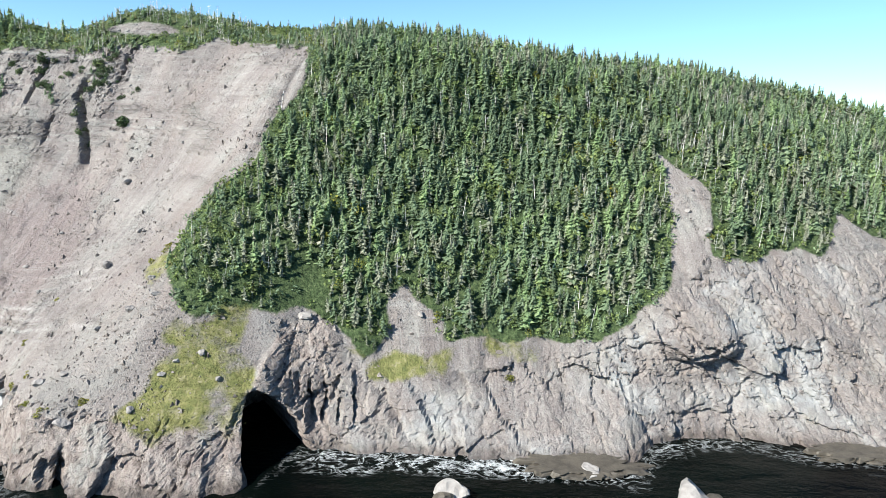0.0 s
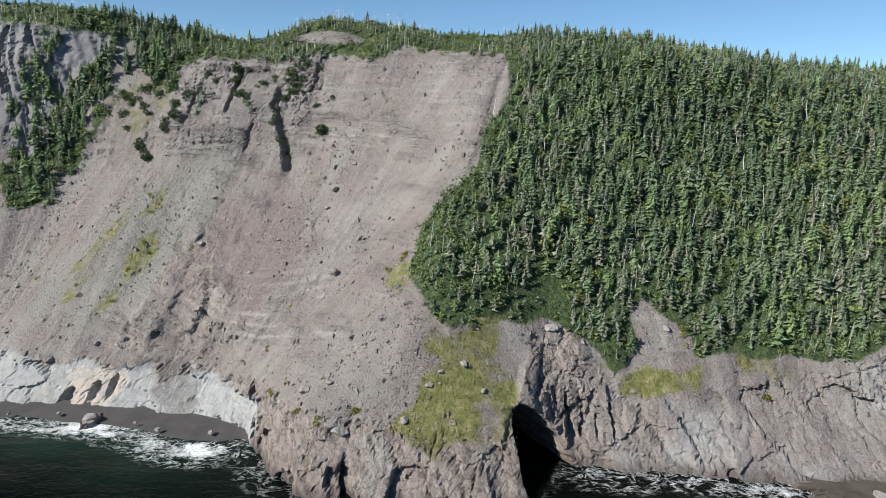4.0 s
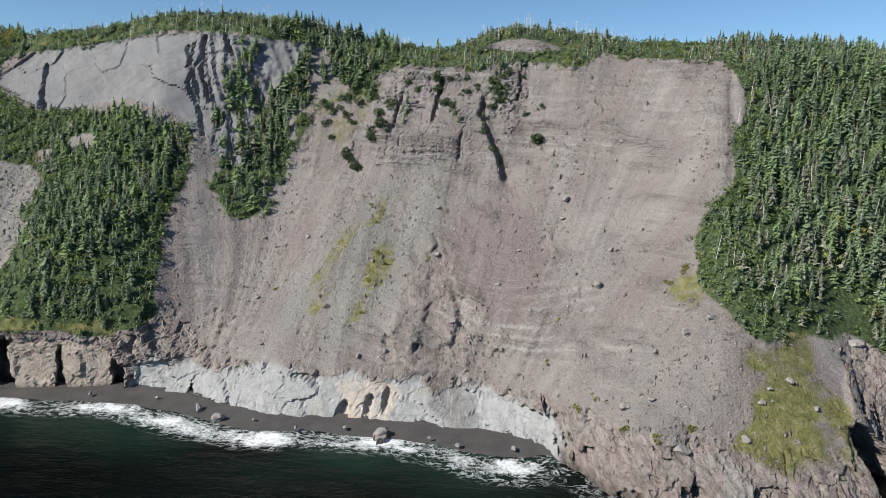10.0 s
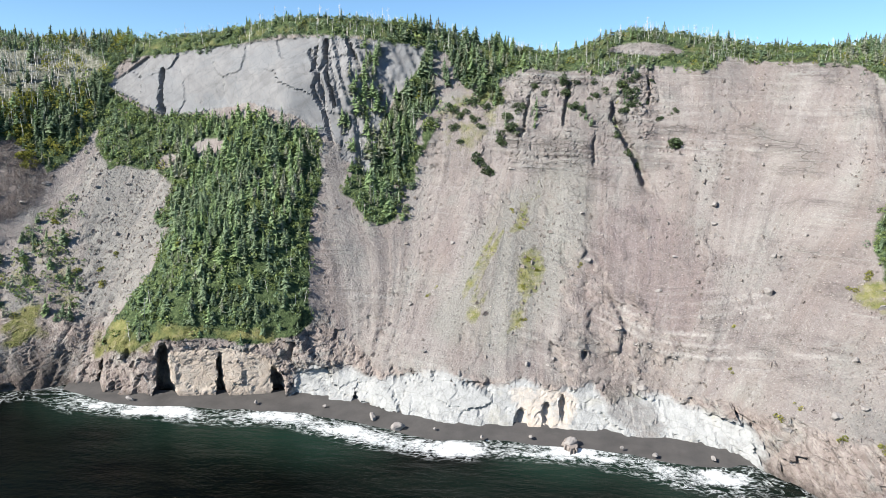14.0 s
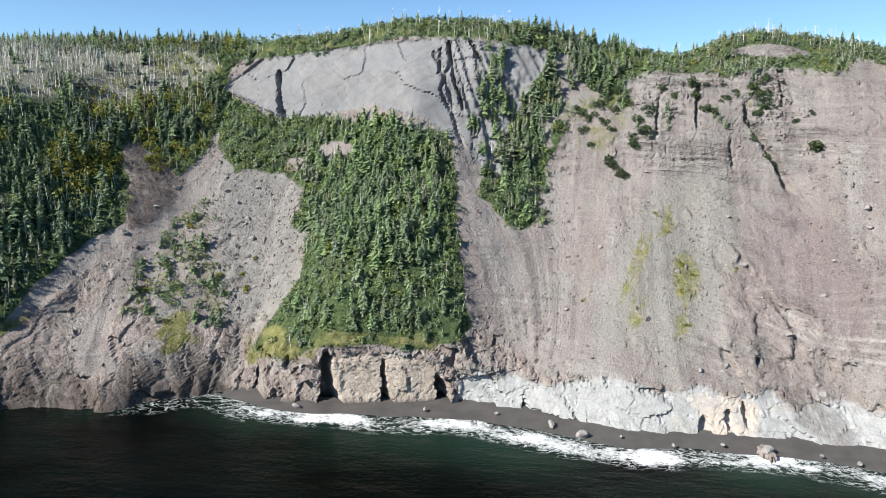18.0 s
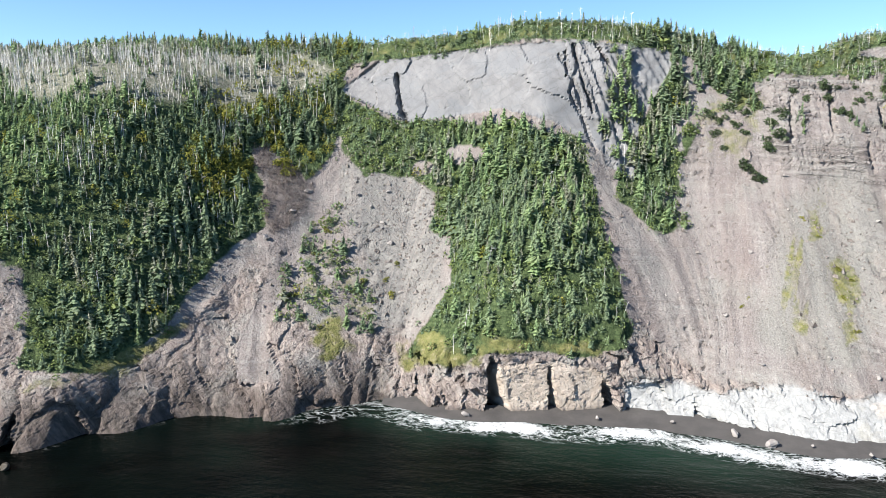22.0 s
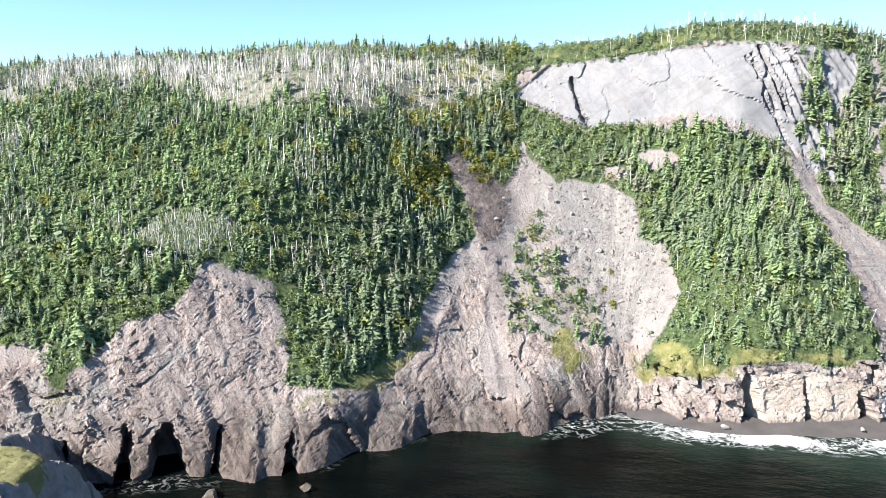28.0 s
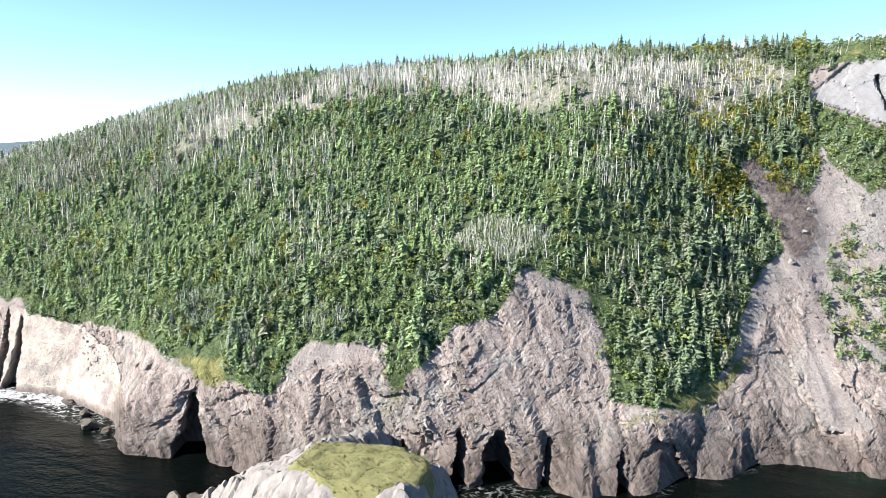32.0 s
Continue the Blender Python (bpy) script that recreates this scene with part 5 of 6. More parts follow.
# the trees at the foot of the woods, one by one
close = np.nonzero((dark | green | grey) & (px > -430) & (px < 100))[0]
close = close[np.argsort(py[close] - shore(px[close]) + 0.25 * pz[close])][:270]
TRUNK = solid("trunk", *stem(0.9, 0.02, 6), BARK)
SORTS = []
for mat, kinds, label in ((NEEDLE_DARK, CROWNS, "dark green spruce with drooping tiered boughs on the cliff slope"),
                          (NEEDLE_GREEN, CROWNS, "mid-green young fir with dense boughs on the cliff slope"),
                          (NEEDLE_GREY, THIN_CROWNS, "sparse grey lichen-hung spruce on the cliff slope")):
    row = []
    for co, tri in kinds:
        tree = tagged(new("spruce_tree"), label, "tree", "trees at the foot of the woods")
        part("trunk", TRUNK, tree, "rough dark trunk")
        part("crown", solid("crown", co, tri, mat), tree)
        row.append([tree, False])
    SORTS.append(row)
for n, k in enumerate(close):
    row = SORTS[0 if dark[k] else 1 if green[k] else 2]
    slot = row[n % len(row)]
    wide = tall[k] * rng.uniform(0.85, 1.25)
    m = Matrix.LocRotScale(Vector(PTS[k]), Euler((rng.normal(0, 0.04), rng.normal(0, 0.04), rng.uniform(0, 6.28))), (wide, wide, tall[k]))
    if slot[1]:
        t = copy_thing(slot[0], Matrix.Identity(4))
        t.matrix_basis = m
    else:
        slot[0].matrix_basis, slot[1] = m, True
for mask in (dark, green, grey):
    mask[close] = False

leafy = (dark | green) & (rng.random(px.shape) < np.where(young, 0.07, np.where(rim_zone, 0.5, np.where(hem | margin | ragged(px, pz, SCRUB, 2, 4), 0.4, np.where(skirt, 0.22, 0.14)))))
for mask in (dark, green):
    mask &= ~leafy
ghost = grey & skirt & (fbm(px / 9, pz / 9, 3, 243) > 0.05)
grey &= ~ghost
planted("grey_bushes", FINE_BUSHES, PTS[ghost], rng.uniform(1.3, 2.6, ghost.sum()), NEEDLE_GREY, "pale grey dead and lichened bushes above the rocks", "bushes")
planted("leafy_bushes", BUSHES, PTS[leafy], np.maximum(0.62 * tall[leafy], 1.5), LEAF_GREEN, "rounded green birch and alder bushes in the woods", "bushes")
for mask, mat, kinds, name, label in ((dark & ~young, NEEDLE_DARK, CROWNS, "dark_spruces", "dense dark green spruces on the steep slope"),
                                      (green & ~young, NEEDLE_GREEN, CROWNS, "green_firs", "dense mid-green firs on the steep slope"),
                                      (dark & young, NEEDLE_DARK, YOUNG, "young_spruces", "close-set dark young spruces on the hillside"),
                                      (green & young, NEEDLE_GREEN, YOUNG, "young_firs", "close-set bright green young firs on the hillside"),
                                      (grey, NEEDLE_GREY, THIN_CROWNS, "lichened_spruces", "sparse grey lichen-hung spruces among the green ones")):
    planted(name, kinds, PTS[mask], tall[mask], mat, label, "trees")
low = forest & ~live & ~belt & ~outcrops & ~ledges & ~(inside(px, pz, GULLY_WOOD) & (u < 0.75))
planted("low_bushes", BUSHES[:2], PTS[low], rng.uniform(0.7, 1.5, low.sum()), LEAF_GREEN, "low green undergrowth between the trees", "bushes")
SMALL_BUSHES = [bush(s, 24, 0.19) for s in (27, 28, 29)]
under = (forest & (margin | hem | skirt) | ragged(px, pz, SCRUB, 2, 4) & (u < 0.75)) & ~ledges & ~outcrops & ~slab_zone
UP = np.stack([px + rng.normal(0, 1.0, px.shape), py, pz + rng.normal(0, 0.5, px.shape)], -1)
UP[:, 1] = surface(UP[:, 0], UP[:, 2]) + 0.2
shade = rng.random(px.shape) < 0.55
for mask, mat, name, label in ((under & shade, NEEDLE_DARK, "juniper_undergrowth", "low dark juniper and creeping spruce at the hem of the woods"), (under & ~shade, LEAF_GREEN, "leafy_undergrowth", "low mixed green bushes at the hem of the woods")):
    planted(name, SMALL_BUSHES, UP[mask], rng.uniform(1.0, 2.0, mask.sum()), mat, label, "bushes")
planted("yellow_shrubs", FINE_BUSHES, PTS[yellow], np.minimum(np.where(px < -262, 0.85, 0.5)[yellow] * tall[yellow], 3.3), LEAF_YELLOW, "yellow-green alder shrubs among the conifers", "shrubs")

# dead standing trees: the bleached belt, singles in the woods and along the rim
dx, dy, dz = scattered(1.35, 1.2, 120, 275)
v = rng.random(dx.shape)
in_belt = ragged(dx, dz, DEAD_BELT, 6.0, 15)
thick = np.clip(0.62 + 1.0 * fbm(dx / 22, dy / 12, 3, 147), 0.12, 1.0)
wood = (wooded(dx, dz) & ~inside(dx, dz, SLAB_DOME)) & (dy < RIDGE_Y(dx) + 10)
duff = inside(dx, dz, [(-349, 40), (-333, 37), (-325, 42), (-340, 45)])
rim = (dz > RIDGE_Z(dx) - rim_drop(dx)) & ~ragged(dx, dz, HILL_TOP, 1.5, 156) & (dy < RIDGE_Y(dx) + 10) & ~inside(dx, dz, SLAB_DOME)
dead = (in_belt & (v < 1.0 * thick)) | (wood & ~in_belt & (dx < -400) & (dz > 52) & (v < 0.3 * step(-0.3, 0.4, fbm(dx / 14, dy / 14, 3, 160)))) | (wood & ~in_belt & (v < np.where((dx < -270) & (dz > 34), 0.6 * step(-0.2, 0.5, fbm(dx / 16, dz / 14, 3, 146)), np.where((dx > -40) & (dz > 30 + 25 * fbm(dx / 25, dz / 25, 2, 158)), 0.07, 0.025)))) | (rim & (v < np.where((dx > -165) & (dx < -30), 0.85, 0.5) * step(-0.2, 0.4, fbm(dx / 9, dy / 20, 3, 148)))) | (duff & (v < 0.9))
tx, tz = rng.uniform(-408, -324, 6000), rng.uniform(18, 47, 6000)
tangle = inside(tx, tz, [(-349, 40), (-333, 37), (-325, 42), (-340, 46)])
for bare_patch in ([(-406, 21), (-398, 20), (-393, 24), (-397, 29), (-405, 27)], [(-373, 23), (-364, 23), (-361, 27), (-370, 29)], [(-388, 20), (-383, 19), (-380, 22), (-386, 23)]):
    tangle |= inside(tx, tz, bare_patch)
tx, tz = tx[tangle], tz[tangle]
planted("dead_saplings", SNAGS, np.stack([tx, surface(tx, tz), tz], -1), rng.uniform(1.8, 3.4, len(tx)), DEAD_WOOD, "thicket of bare grey dead saplings above the rock", "dead trees", lean=0.2)
DP = np.stack([dx, dy, dz - 0.2], -1)[dead]
DH = np.where(in_belt, 4.6, np.where(duff, 2.4, 4.3))[dead] * rng.lognormal(0, 0.38, dead.sum()) * np.where(rim, 0.7, 1.0)[dead]
DH = np.minimum(DH, np.where(rim[dead], 4.0, 6.5))
planted("dead_trees", SNAGS, DP, DH, DEAD_WOOD, "bleached dead standing tree trunks", "dead trees", widths=rng.uniform(0.8, 1.5, len(DP)), lean=0.1)


hx, hz = rng.uniform(-290, -266, 5200), rng.uniform(34, 60, 5200)
hold = ragged(hx, hz, BRUSH, 3.0, 19) & (fbm(hx / 3, hz / 6, 3, 223) > -0.2)
hx, hz = hx[hold], hz[hold]
planted("dead_brush", SNAGS[:4], np.stack([hx, surface(hx, hz), hz], -1), rng.uniform(1.0, 2.4, len(hx)), BARK_GREY, "tangle of fallen grey-brown dead brush on the gully side", "dead brush", widths=np.full(len(hx), 1.6), lean=0.6)


# heath along the rim
wx = rng.uniform(-300, 150, 5200)
wy = RIDGE_Y(wx) + rng.uniform(-1.2, 0.8, 5200) * (9 + 8 * (rim_drop(wx) > 9))
wz = ground(wx, wy)
hold = (wz > RIDGE_Z(wx) - rim_drop(wx) + 0.5) & ~ragged(wx, wz, HILL_TOP, 1.5, 156) & (fbm(wx / 6, wy / 5, 3, 221) > -0.35)
wx, wy, wz = wx[hold], wy[hold], wz[hold]
for shade, mat, name, label in ((True, NEEDLE_DARK, "rim_scrub", "low wind-clipped dark spruce scrub along the rim"), (False, LEAF_GREEN, "rim_heath", "olive heath bushes along the rim")):
    pick = (fbm(wx / 9, wy / 9, 2, 222) + rng.normal(0, 0.4, len(wx)) > -0.25) == shade
    planted(name, SMALL_BUSHES, np.stack([wx, wy, wz - 0.1], -1)[pick], rng.uniform(0.6, 1.7, pick.sum()), mat, label, "bushes")


# dead trees standing against the sky, one by one
def dead_tree(seed):
    r = random.Random(seed)
    tree = tagged(new("dead_tree"), "slender bleached dead tree with broken branches on the rim", "dead tree", "dead trees on the rim")
    bend = r.uniform(-0.06, 0.06)
    part("trunk", solid("trunk", *stem(1.0, 0.015, 5, bend), DEAD_WOOD), tree)
    for _ in range(7):
        z, g, q = r.uniform(0.3, 0.92), r.random() * 6.283, r.uniform(0.07, 0.2)
        c, s, o, up = math.cos(g), math.sin(g), bend * 0.9 * z, r.uniform(-0.03, 0.09)
        co = np.array([(o, 0, z + 0.014), (o - 0.012 * s, 0.012 * c, z - 0.01), (o + 0.012 * s, -0.012 * c, z - 0.01), (o + q * c, q * s, z + up)])
        part("branch", solid("branch", co, np.array([(0, 1, 3), (1, 2, 3), (2, 0, 3)]), DEAD_WOOD), tree)
    return tree


DEAD = [[dead_tree(s), False] for s in range(51, 57)]
for n in range(120):
    cx = (-246, -236, -222, -208, -196, -176, -152, -132, -112, -96, -78, -62, -30, -2, 24, 52)[n % 16] + rng.normal(0, 4.5)
    cy = float(RIDGE_Y(cx)) + rng.uniform(-5, 5)
    h = float(np.clip(rng.lognormal(1.25, 0.35), 1.8, 5.2))
    m = Matrix.LocRotScale(Vector((cx, cy, float(ground(cx, cy)) - 0.1)), Euler((rng.normal(0, 0.06), rng.normal(0, 0.06), rng.uniform(0, 6.28))), (h * 1.2, h * 1.2, h))
    slot = DEAD[n % 6]
    if slot[1]:
        copy_thing(slot[0], Matrix.Identity(4)).matrix_basis = m
    else:
        slot[0].matrix_basis, slot[1] = m, True


# ---- shrubs on the crags and the debris, one by one ----
def shrub_at(x, z, size, mat, label, count=3):
    """A clump of leafy bushes as one plant."""
    cos, tris, base = [], [], 0
    for k in range(count):
        co, tri = bush(int(rng.integers(1000)), 130, 0.125)
        s = size * rng.uniform(0.55, 1.0)
        ox, oz = (x + rng.uniform(-0.6, 0.6) * size, z + rng.uniform(-0.5, 0.5) * size) if count > 1 else (x, z)
        oy = float(surface(np.array([ox]), np.array([oz]))[0]) + 0.1
        cos.append(co * (s, s, s * 0.8) + (ox - x, oy, oz - 0.2))
        tris.append(tri + base)
        base += len(co)
    co = np.concatenate(cos)
    y0 = float(co[:, 1].mean())
    ob = new("shrub", solid("shrub", co - (0, y0, z), np.concatenate(tris), mat))
    ob.location = (x, y0, z)
    return tagged(ob, label, "shrub", "shrubs on the bare cliff")


for x, z, s in ((-122, 78, 2.4), (-121, 74, 2.2), (-119, 71, 2.0), (-116, 70, 1.6), (-113, 74, 1.5), (-103, 78, 2.6), (-102, 75, 2.4), (-101, 71, 2.6), (-104, 70, 1.6),
                (-92, 61, 2.8), (-90, 70, 1.2), (-94, 68, 1.2), (-143, 52, 2.2), (-147, 55, 2.0), (-139, 61, 2.6), (-137, 64, 2.4), (-138, 67, 2.0), (-148, 67, 1.6),
                (-106, 63, 1.3), (-103, 58, 1.4), (-101, 54, 1.2), (-152, 60, 1.2), (-135, 70, 1.8), (-97, 73, 1.0), (-150, 72, 2.0), (-147, 75, 2.2), (-145, 71, 1.6), (-152, 68, 1.8), (-154, 64, 1.5), (-146, 64, 1.4), (-143, 76, 1.8), (-141, 73, 1.4),
                (-118, 79, 1.4), (-112, 79, 1.3), (-109, 76, 1.2), (-100, 80, 1.6), (-95, 79, 1.1), (-127, 75, 1.3), (-130, 77, 1.5), (-156, 70, 1.8)):
    shrub_at(x, z, 1.2 * s, SHRUB_DARK, "dark green shrub rooted in a crack of the crag", 5)
for x, z, s in ((-118, 30, 0.8), (-131, 31, 1.2), (-129, 28, 1.1), (-132, 25, 1.0), (-156, 22, 1.1), (-154, 24, 0.8), (-132, 19, 1.0), (-136, 42, 1.0), (-133, 38, 0.9),
                (-83, 9, 1.3), (-80, 12, 1.0), (-88, 14, 0.9), (-75, 9, 1.4), (-70, 10, 1.2), (-64, 11, 1.3), (-60, 34, 1.6), (-63, 31, 1.2), (15, 10, 1.4), (-1, 21, 1.6),
                (-244, 25, 1.5), (-243, 21, 1.6), (-242, 28, 1.2), (-250, 24, 1.6), (-264, 30, 1.6), (-262, 36, 1.6), (-258, 33, 1.4), (-266, 22, 1.5), (-86, 21, 0.8), (64, 38, 1.5), (66, 33, 1.4)):
    shrub_at(x, z, s, LEAF_YELLOW, "olive yellow-green shrub growing on loose debris", 3)


for x, z, s in ((-294, 53, 3.6), (-296, 50, 3.2), (-291, 55, 3.4), (-284, 61, 3.4), (-281, 58, 3.0), (-279, 54, 3.0), (-276, 51, 2.6), (-288, 52, 3.0), (-293, 46, 2.8), (-287, 65, 3.0), (-298, 56, 2.8)):
    shrub_at(x, z, s, LEAF_YELLOW, "golden-green leafy shrub among the dark conifers", 6)


# ---- loose stones ----
def boulder_mesh(seed, flat=0.7):
    """An angular, weathered block: a subdivided ball pushed to a few random cleavage planes."""
    r = random.Random(seed)
    bm = bmesh.new()
    bmesh.ops.create_icosphere(bm, subdivisions=3, radius=1.0)
    planes = [(Vector((r.gauss(0, 1), r.gauss(0, 1), r.gauss(0, 1))).normalized(), r.uniform(0.45, 0.8)) for _ in range(11)]
    for w in bm.verts:
        for n, d in planes:
            over = w.co.dot(n) - d
            if over > 0:
                w.co -= n * over
        w.co += 0.11 * noise.noise_vector(w.co * 3.0 + Vector((seed, 0, 0)))
        w.co.z *= flat
    me = bpy.data.meshes.new("boulder")
    bm.to_mesh(me)
    bm.free()
    return me


ROCKS = [boulder_mesh(s, f) for s, f in ((1, 0.6), (2, 0.75), (3, 0.65), (4, 0.8), (5, 0.55))]


def boulder(x, z, size, mat, label, y=None, turn=None):
    me = ROCKS[int(rng.integers(5))].copy()
    me.materials.clear()
    me.materials.append(mat)
    if y is None:
        y = float(surface(np.array([x]), np.array([z]))[0]) - 0.15 * size
    ob = new("boulder", me)
    a = rng.uniform(0, 6.28) if turn is None else turn
    ob.matrix_basis = Matrix.LocRotScale(Vector((x, y, z)), Euler((rng.normal(0, 0.2), rng.normal(0, 0.2), a)), Vector((size * rng.uniform(0.9, 1.4), size * rng.uniform(0.8, 1.1), size)))
    return tagged(ob, label, "boulder", "loose boulders")


for x, z, s in ((-84, 41, 1.0), (-77, 28, 1.6), (-83, 45.5, 1.3), (-73, 35, 1.1), (-106, 8, 1.2), (-117, 42, 0.8), (-151, 34, 0.9), (-116, 31, 1.0), (-146, 9, 0.8), (-72, 35, 0.9),
                (-60, 29, 1.2), (-62, 24, 1.3), (-68, 20, 1.0), (-57, 27, 1.0), (-89, 38, 0.6), (-95, 33, 0.7), (-100, 26, 0.7), (-92, 22, 0.8), (-66, 40, 0.8), (-79, 52, 0.7), (-70, 56, 0.7),
                (-110, 18, 0.8), (-125, 12, 0.9), (-140, 14, 0.7), (-131, 11, 0.9), (-155, 12, 0.8), (-160, 20, 0.7), (-235, 40, 0.8), (-248, 38, 1.0), (-252, 42, 0.9), (-245, 33, 1.1), (-240, 22, 0.9),
                (-250, 30, 0.8), (-256, 45, 0.9), (-258, 49, 1.0), (-248, 46, 0.8), (-270, 46, 1.2), (-272, 41, 1.1), (-276, 35, 1.3), (62, 48, 1.2), (60, 43, 1.0), (63, 39, 1.1), (-4, 22, 0.9), (-28, 22, 1.3),
                (-75, 12, 1.2), (-70, 14, 1.0), (-66, 8, 1.5), (-82, 8, 1.3), (-55, 10, 0.9), (-49, 17, 0.8), (-45, 18, 0.9), (-51, 15, 0.7), (-41, 14, 0.7)):
    boulder(x, z, s, STONE, "pale grey angular boulder resting on the debris slope")
for x, off, s in ((-164, 4, 1.1), (-158, 6, 1.5), (-157, 5, 0.7), (-150, 3, 0.5), (-176, 3, 0.5), (-130, 3, 0.6), (-112, 5, 0.5), (-106, 6, 0.7), (-140, 5, 0.5), (-122, 5, 1.8), (-95, 4, 0.7), (-192, 4, 0.6), (-221, 3, 0.9)):
    boulder(x, 0.9, s, STONE, "wave-rounded grey boulder lying on the dark beach", float(shore(np.array(x))) - off)
for x, y, s in ((3, 112, 3.4), (44, 113, 4.2), (1, 110, 2.0), (47, 112, 2.4), (28, 121, 3.0), (-318, 103, 1.6), (-303, 108, 1.4), (-371, 84, 3.4), (-377, 86, 2.2), (-381, 85, 1.6), (-367, 80, 2.0),
                (-420, 105, 2.2), (-426, 110, 1.6), (-414, 104, 1.5), (-436, 115, 1.4)):
    boulder(x, 0.2, s, WET_STONE if s < 3 else STONE, "wet sea rock standing out of the surf", y)


def tuft(seed):
    r = random.Random(seed)
    co, tri = [], []
    for k in range(6):
        a, q = r.random() * 6.283, r.uniform(0.3, 0.7)
        c, s, b = math.cos(a), math.sin(a), len(co)
        co += [(-0.14 * s, 0.14 * c, 0), (0.14 * s, -0.14 * c, 0), (q * c, q * s, r.uniform(0.5, 1.0))]
        tri.append((b, b + 1, b + 2))
    return np.array(co), np.array(tri)


# ---- the turf-topped knoll and the saddle of broken rock that ties it to the cliff ----
KNOLL_FRONT = line((-390, 92), (-384, 88), (-370, 82), (-355, 74), (-345, 71), (-325, 71))


def knoll_height(x, y, rugged=1.0):
    e = x + 342
    h = 15.6 + 0.04 * (y - 78) - 0.55 * np.maximum(-e - 9, 0) - 2.6 * np.maximum(e - 10, 0) - 1.25 * np.maximum(KNOLL_FRONT(x) + 1.5 - y, 0)
    h = h - np.maximum(y - 84, 0) * (0.35 + 0.8 * step(-352, -340, x)) + 0.5 * fbm(x / 6, y / 6, 3, 231)
    a, ga = facets((x + 0.4 * y) / 4.2, (y - 0.3 * x) / 3.4, 233, 1.8)
    b, gb = facets((x + 0.3 * y) / 1.7, y / 1.5, 235, 1.6)
    return h + rugged * (1.3 * a - 0.35 * step(0.16, 0.0, ga) + 0.4 * b + 0.6 * fbm(x / 4, y / 4, 3, 237))


def knoll():
    gx, gy = np.meshgrid(np.arange(-392, -325, 0.42), np.arange(62, 108, 0.42))
    gx, gy = gx + rng.uniform(-0.15, 0.15, gx.shape), gy + rng.uniform(-0.15, 0.15, gx.shape)
    lawn = np.hypot((gx + 342) / 11.0, (gy - 78.3) / 6.6) + 0.22 * fbm(gx / 4, gy / 4, 3, 239)
    cover = step(1.12, 0.9, lawn)
    z = knoll_height(gx, gy, 1 - 0.85 * cover)
    nv, nu = gx.shape
    idx = np.arange(nu * nv).reshape(nv, nu)
    quads = np.stack([idx[:-1, :-1], idx[:-1, 1:], idx[1:, 1:], idx[1:, :-1]], -1).reshape(-1, 4)
    wet = z.ravel()[quads].max(1) > -1.5
    ob = tagged(new("rock_knoll", solid("rock_knoll", np.stack([gx, gy, np.maximum(z, -2.5)], -1).reshape(-1, 3), quads[wet], KNOLL_ROCK)),
                "pale grey broken rock knoll with a turf crown off the shore", "rock")
    top = knoll_height(gx, gy, 0.15) + 0.5 - 0.9 * step(0.85, 1.08, lawn) + 0.16 * fbm(gx / 0.9, gy / 0.9, 3, 241)
    keep = lawn.ravel()[quads].max(1) < 1.06
    part("turf_cap", solid("turf_cap", np.stack([gx, gy, top], -1).reshape(-1, 3), quads[keep], TURF, True), ob, "green and ochre turf on the crown")
    bx, by = rng.uniform(-354, -330, 5200), rng.uniform(70, 87, 5200)
    near = np.hypot((bx + 342) / 11.0, (by - 78.3) / 6.6) + 0.22 * fbm(bx / 4, by / 4, 3, 239) < 0.97
    bx, by = bx[near], by[near]
    grass = planted("grass", [tuft(k) for k in range(4)], np.stack([bx, by, knoll_height(bx, by, 0.15) + 0.42], -1), rng.uniform(0.1, 0.3, len(bx)), GRASS_GREEN, "short green grass on the knoll", "grass")
    grass.parent = ob
    del grass["kind"], grass["category"]


knoll()

# ---- lumps of bedrock that stand off the cliff: ledge, knoll, blocks ----
def lump(name, cx, cy, rx, ry, height, seed, mat, label, square=2.0, rough=0.16, crown=0.75):
    """A low rocky mass with craggy sides, closed on top."""
    n, rows = 128, 44
    g = np.linspace(0, 2 * np.pi, n, endpoint=False)
    t = np.linspace(0, 1, rows)[:, None]
    r = (np.abs(np.cos(g)) ** square + np.abs(np.sin(g)) ** square) ** (-1 / square)
    z = -1.5 + (height + 1.5) * np.minimum(t * 1.3, 1) + 0 * g
    shrink = np.where(t < 0.77, 1 - (1 - crown) * (t / 0.77) ** 1.5, crown * np.sqrt(np.clip(1 - ((t - 0.77) / 0.23) ** 2, 0, 1)))
    arc = g * max(rx, ry)
    a, ga = facets(arc / (0.28 * rx + 1) + 0.4 * z / 4, z / 3.5, seed, 1.6)
    b2, gb = facets(arc / 1.6, z / 1.8, seed + 3, 1.4)
    push = 1 + rough * (1.6 * a - 0.6 * step(0.12, 0.0, ga) + 0.5 * b2) * step(0.98, 0.76, t)
    x, y = rx * r * np.cos(g) * shrink * push, ry * r * np.sin(g) * shrink * push
    z = z + np.where(t > 0.77, 0.03 * height * (fbm(x / 3, y / 3, 3, seed) + 0.6) * step(0.77, 0.9, t), 0)
    co = np.stack([x, y, z], -1).reshape(-1, 3)
    idx = np.arange(n * rows).reshape(rows, n)
    nxt = np.roll(idx, -1, 1)
    quads = np.stack([idx[:-1], nxt[:-1], nxt[1:], idx[1:]], -1).reshape(-1, 4)
    ob = new(name, solid(name, co, quads, mat))
    ob.location = (cx, cy, 0)
    tagged(ob, label, "rock")
    return ob


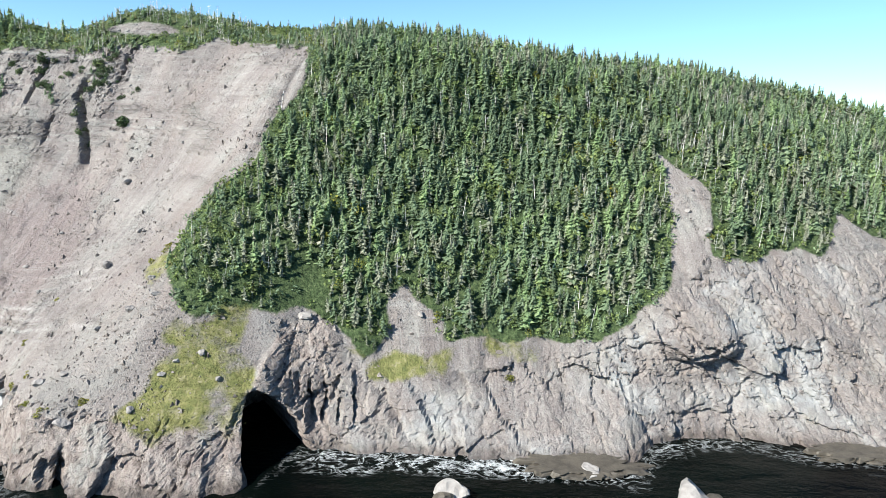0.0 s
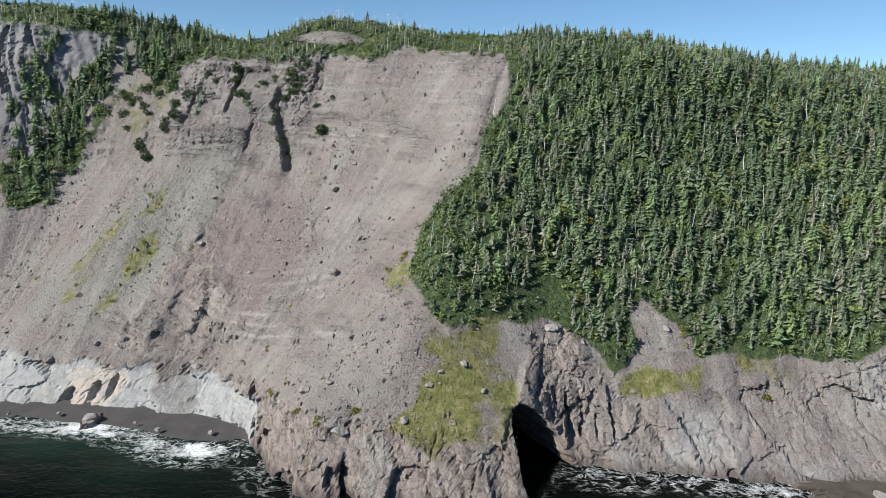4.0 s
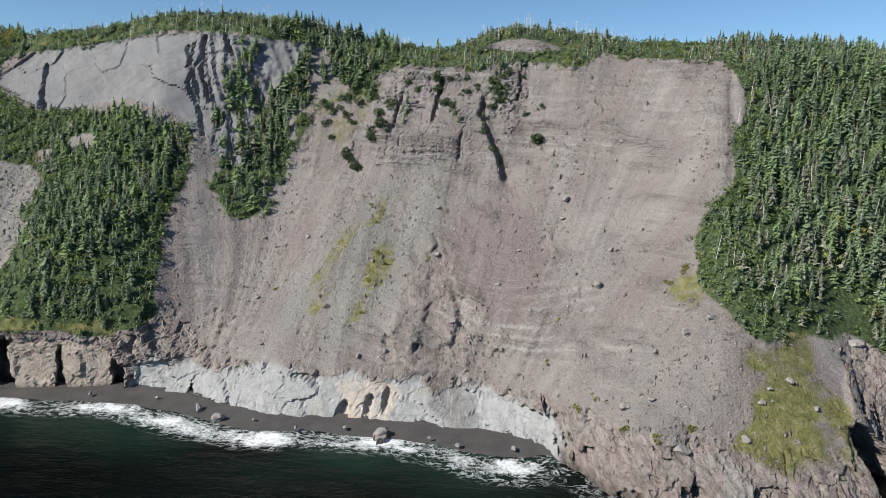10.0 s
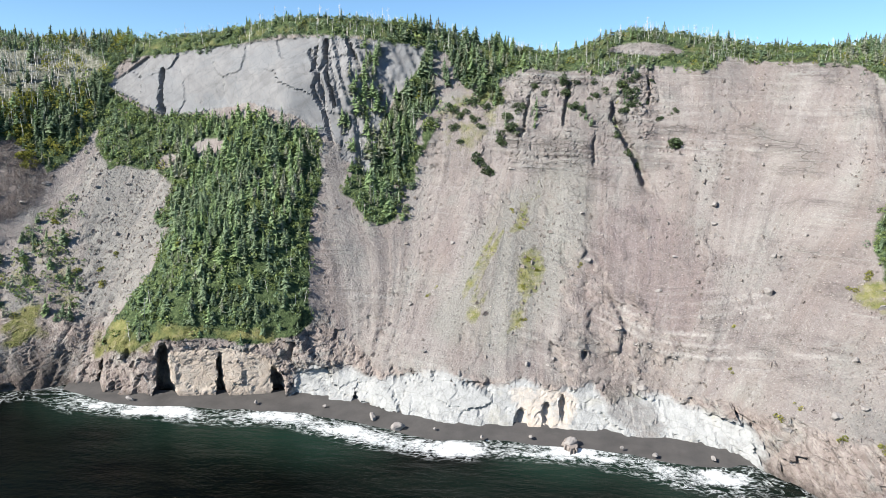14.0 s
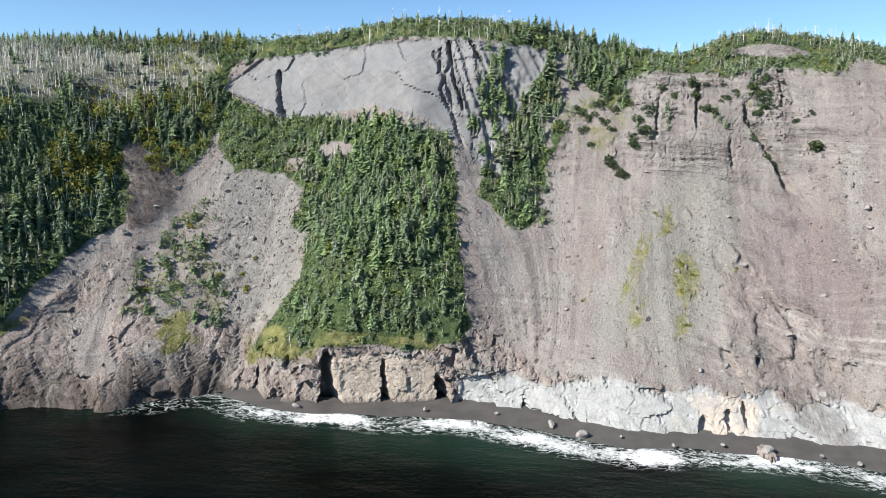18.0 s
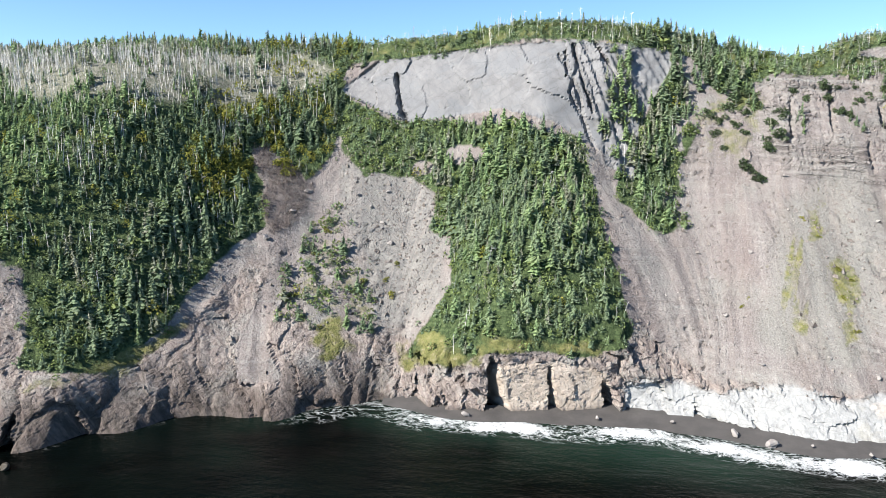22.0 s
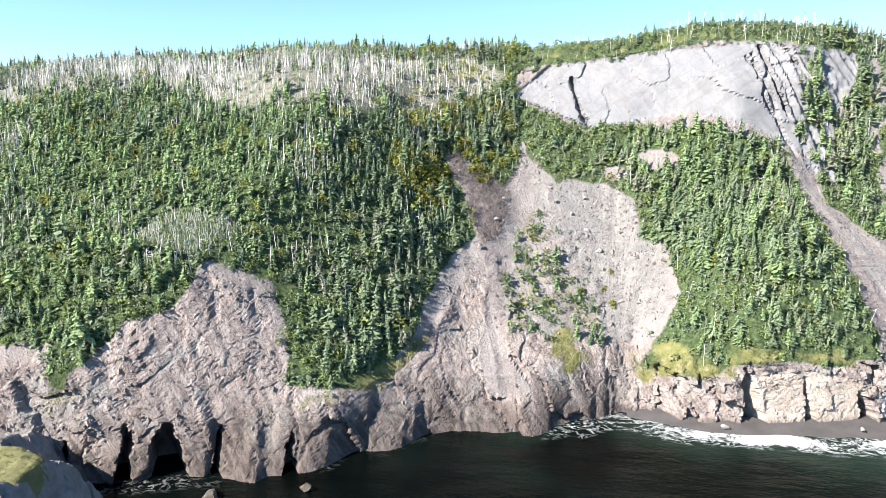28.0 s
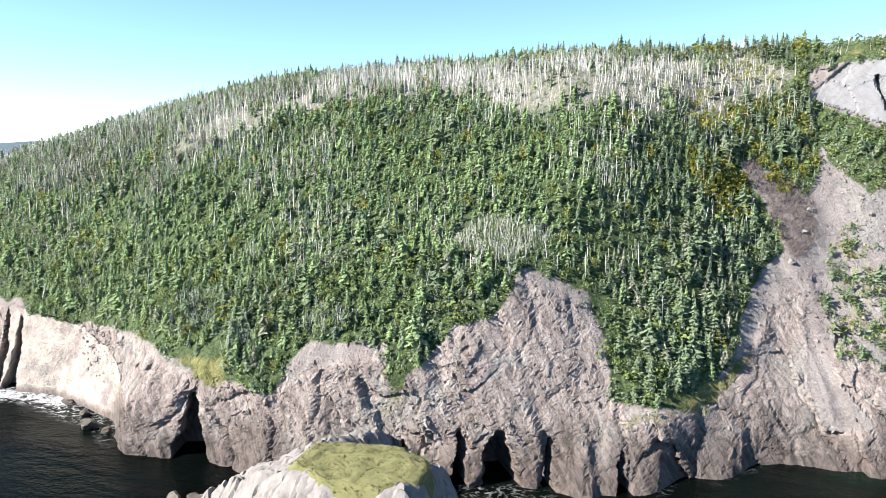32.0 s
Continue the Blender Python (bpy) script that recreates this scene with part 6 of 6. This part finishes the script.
lump("rock_ledge", 27, 123.5, 11, 4.5, 0.9, 205, WET_STONE, "flat brown wave-cut ledge awash with surf", 2.6, 0.25, 0.9)
lump("rock_ledge", 84, 131, 10, 3.5, 1.0, 206, WET_STONE, "flat brown wave-cut ledge awash with surf", 2.6, 0.2, 0.9)
lump("rock_ledge", -122, 135.5, 1.6, 3.6, 0.9, 210, BROWN_STONE, "wet brown ledge crossing the beach", 2.2, 0.2)

# ---- rubble on the bare slopes and grass on the ledges ----
count = 150000
qx = rng.uniform(-440, 110, count)
qz = rng.uniform(2, 88, count)
keep = ~wooded(qx, qz) & ~inside(qx, qz, SLAB_DOME) & ~inside(qx, qz, SLAB_RIBS) & (qz < RIDGE_Z(qx) - 6) & (qz > 7)
keep &= rng.random(count) < np.clip(0.3 + 0.9 * fbm(qx / 9, qz / 14, 4, 211), 0.06, 1.0)
keep |= (inside(qx, qz, GREY_DEBRIS) | inside(qx, qz, WEST_SCREE)) & (rng.random(count) < 0.8)
qx, qz = qx[keep], qz[keep]
qy = surface(qx, qz)
size = np.clip(rng.lognormal(-1.85, 0.6, len(qx)), 0.06, 0.9)


def shard(seed):
    r = np.random.default_rng(seed)
    co = np.array([(1, 0, -0.3), (-0.5, 0.9, -0.3), (-0.5, -0.9, -0.3), (0, 0, 0.9), (-0.3, -0.4, 0.8)], float) * r.uniform(0.6, 1.3, (5, 1)) + r.normal(0, 0.18, (5, 3))
    tri = np.array([(0, 1, 3), (1, 2, 4), (1, 4, 3), (2, 0, 3), (2, 3, 4), (0, 2, 1)])
    return co, tri


planted("rubble", [shard(s) for s in range(8)], np.stack([qx, qy, qz], -1), size, RUBBLE, "loose shale rubble strewn over the bare slope", "rubble", lean=0.0)

gx = rng.uniform(-420, 60, 160000)
gz = rng.uniform(5, 50, 160000)
on = np.zeros(gx.shape, bool)
for n, t in enumerate(TURFS):
    on |= ragged(gx, gz, t, 3.0, 90 + n)
on &= fbm(gx / 4, gz / 3, 3, 212) > -0.25
for n, t in enumerate(STREAKS):
    on |= ragged(gx, gz, t, 1.5, 99 + n) & (rng.random(gx.shape) < 0.35)
on |= ragged(gx, gz, GREEN_WASH, 3, 98) & (rng.random(gx.shape) < 0.05)
gx, gz = gx[on], gz[on]


planted("grass_tufts", [tuft(s) for s in range(6)], np.stack([gx, surface(gx, gz), gz], -1), rng.uniform(0.12, 0.3, len(gx)), GRASS, "dry olive grass tufts on the ledges", "grass")
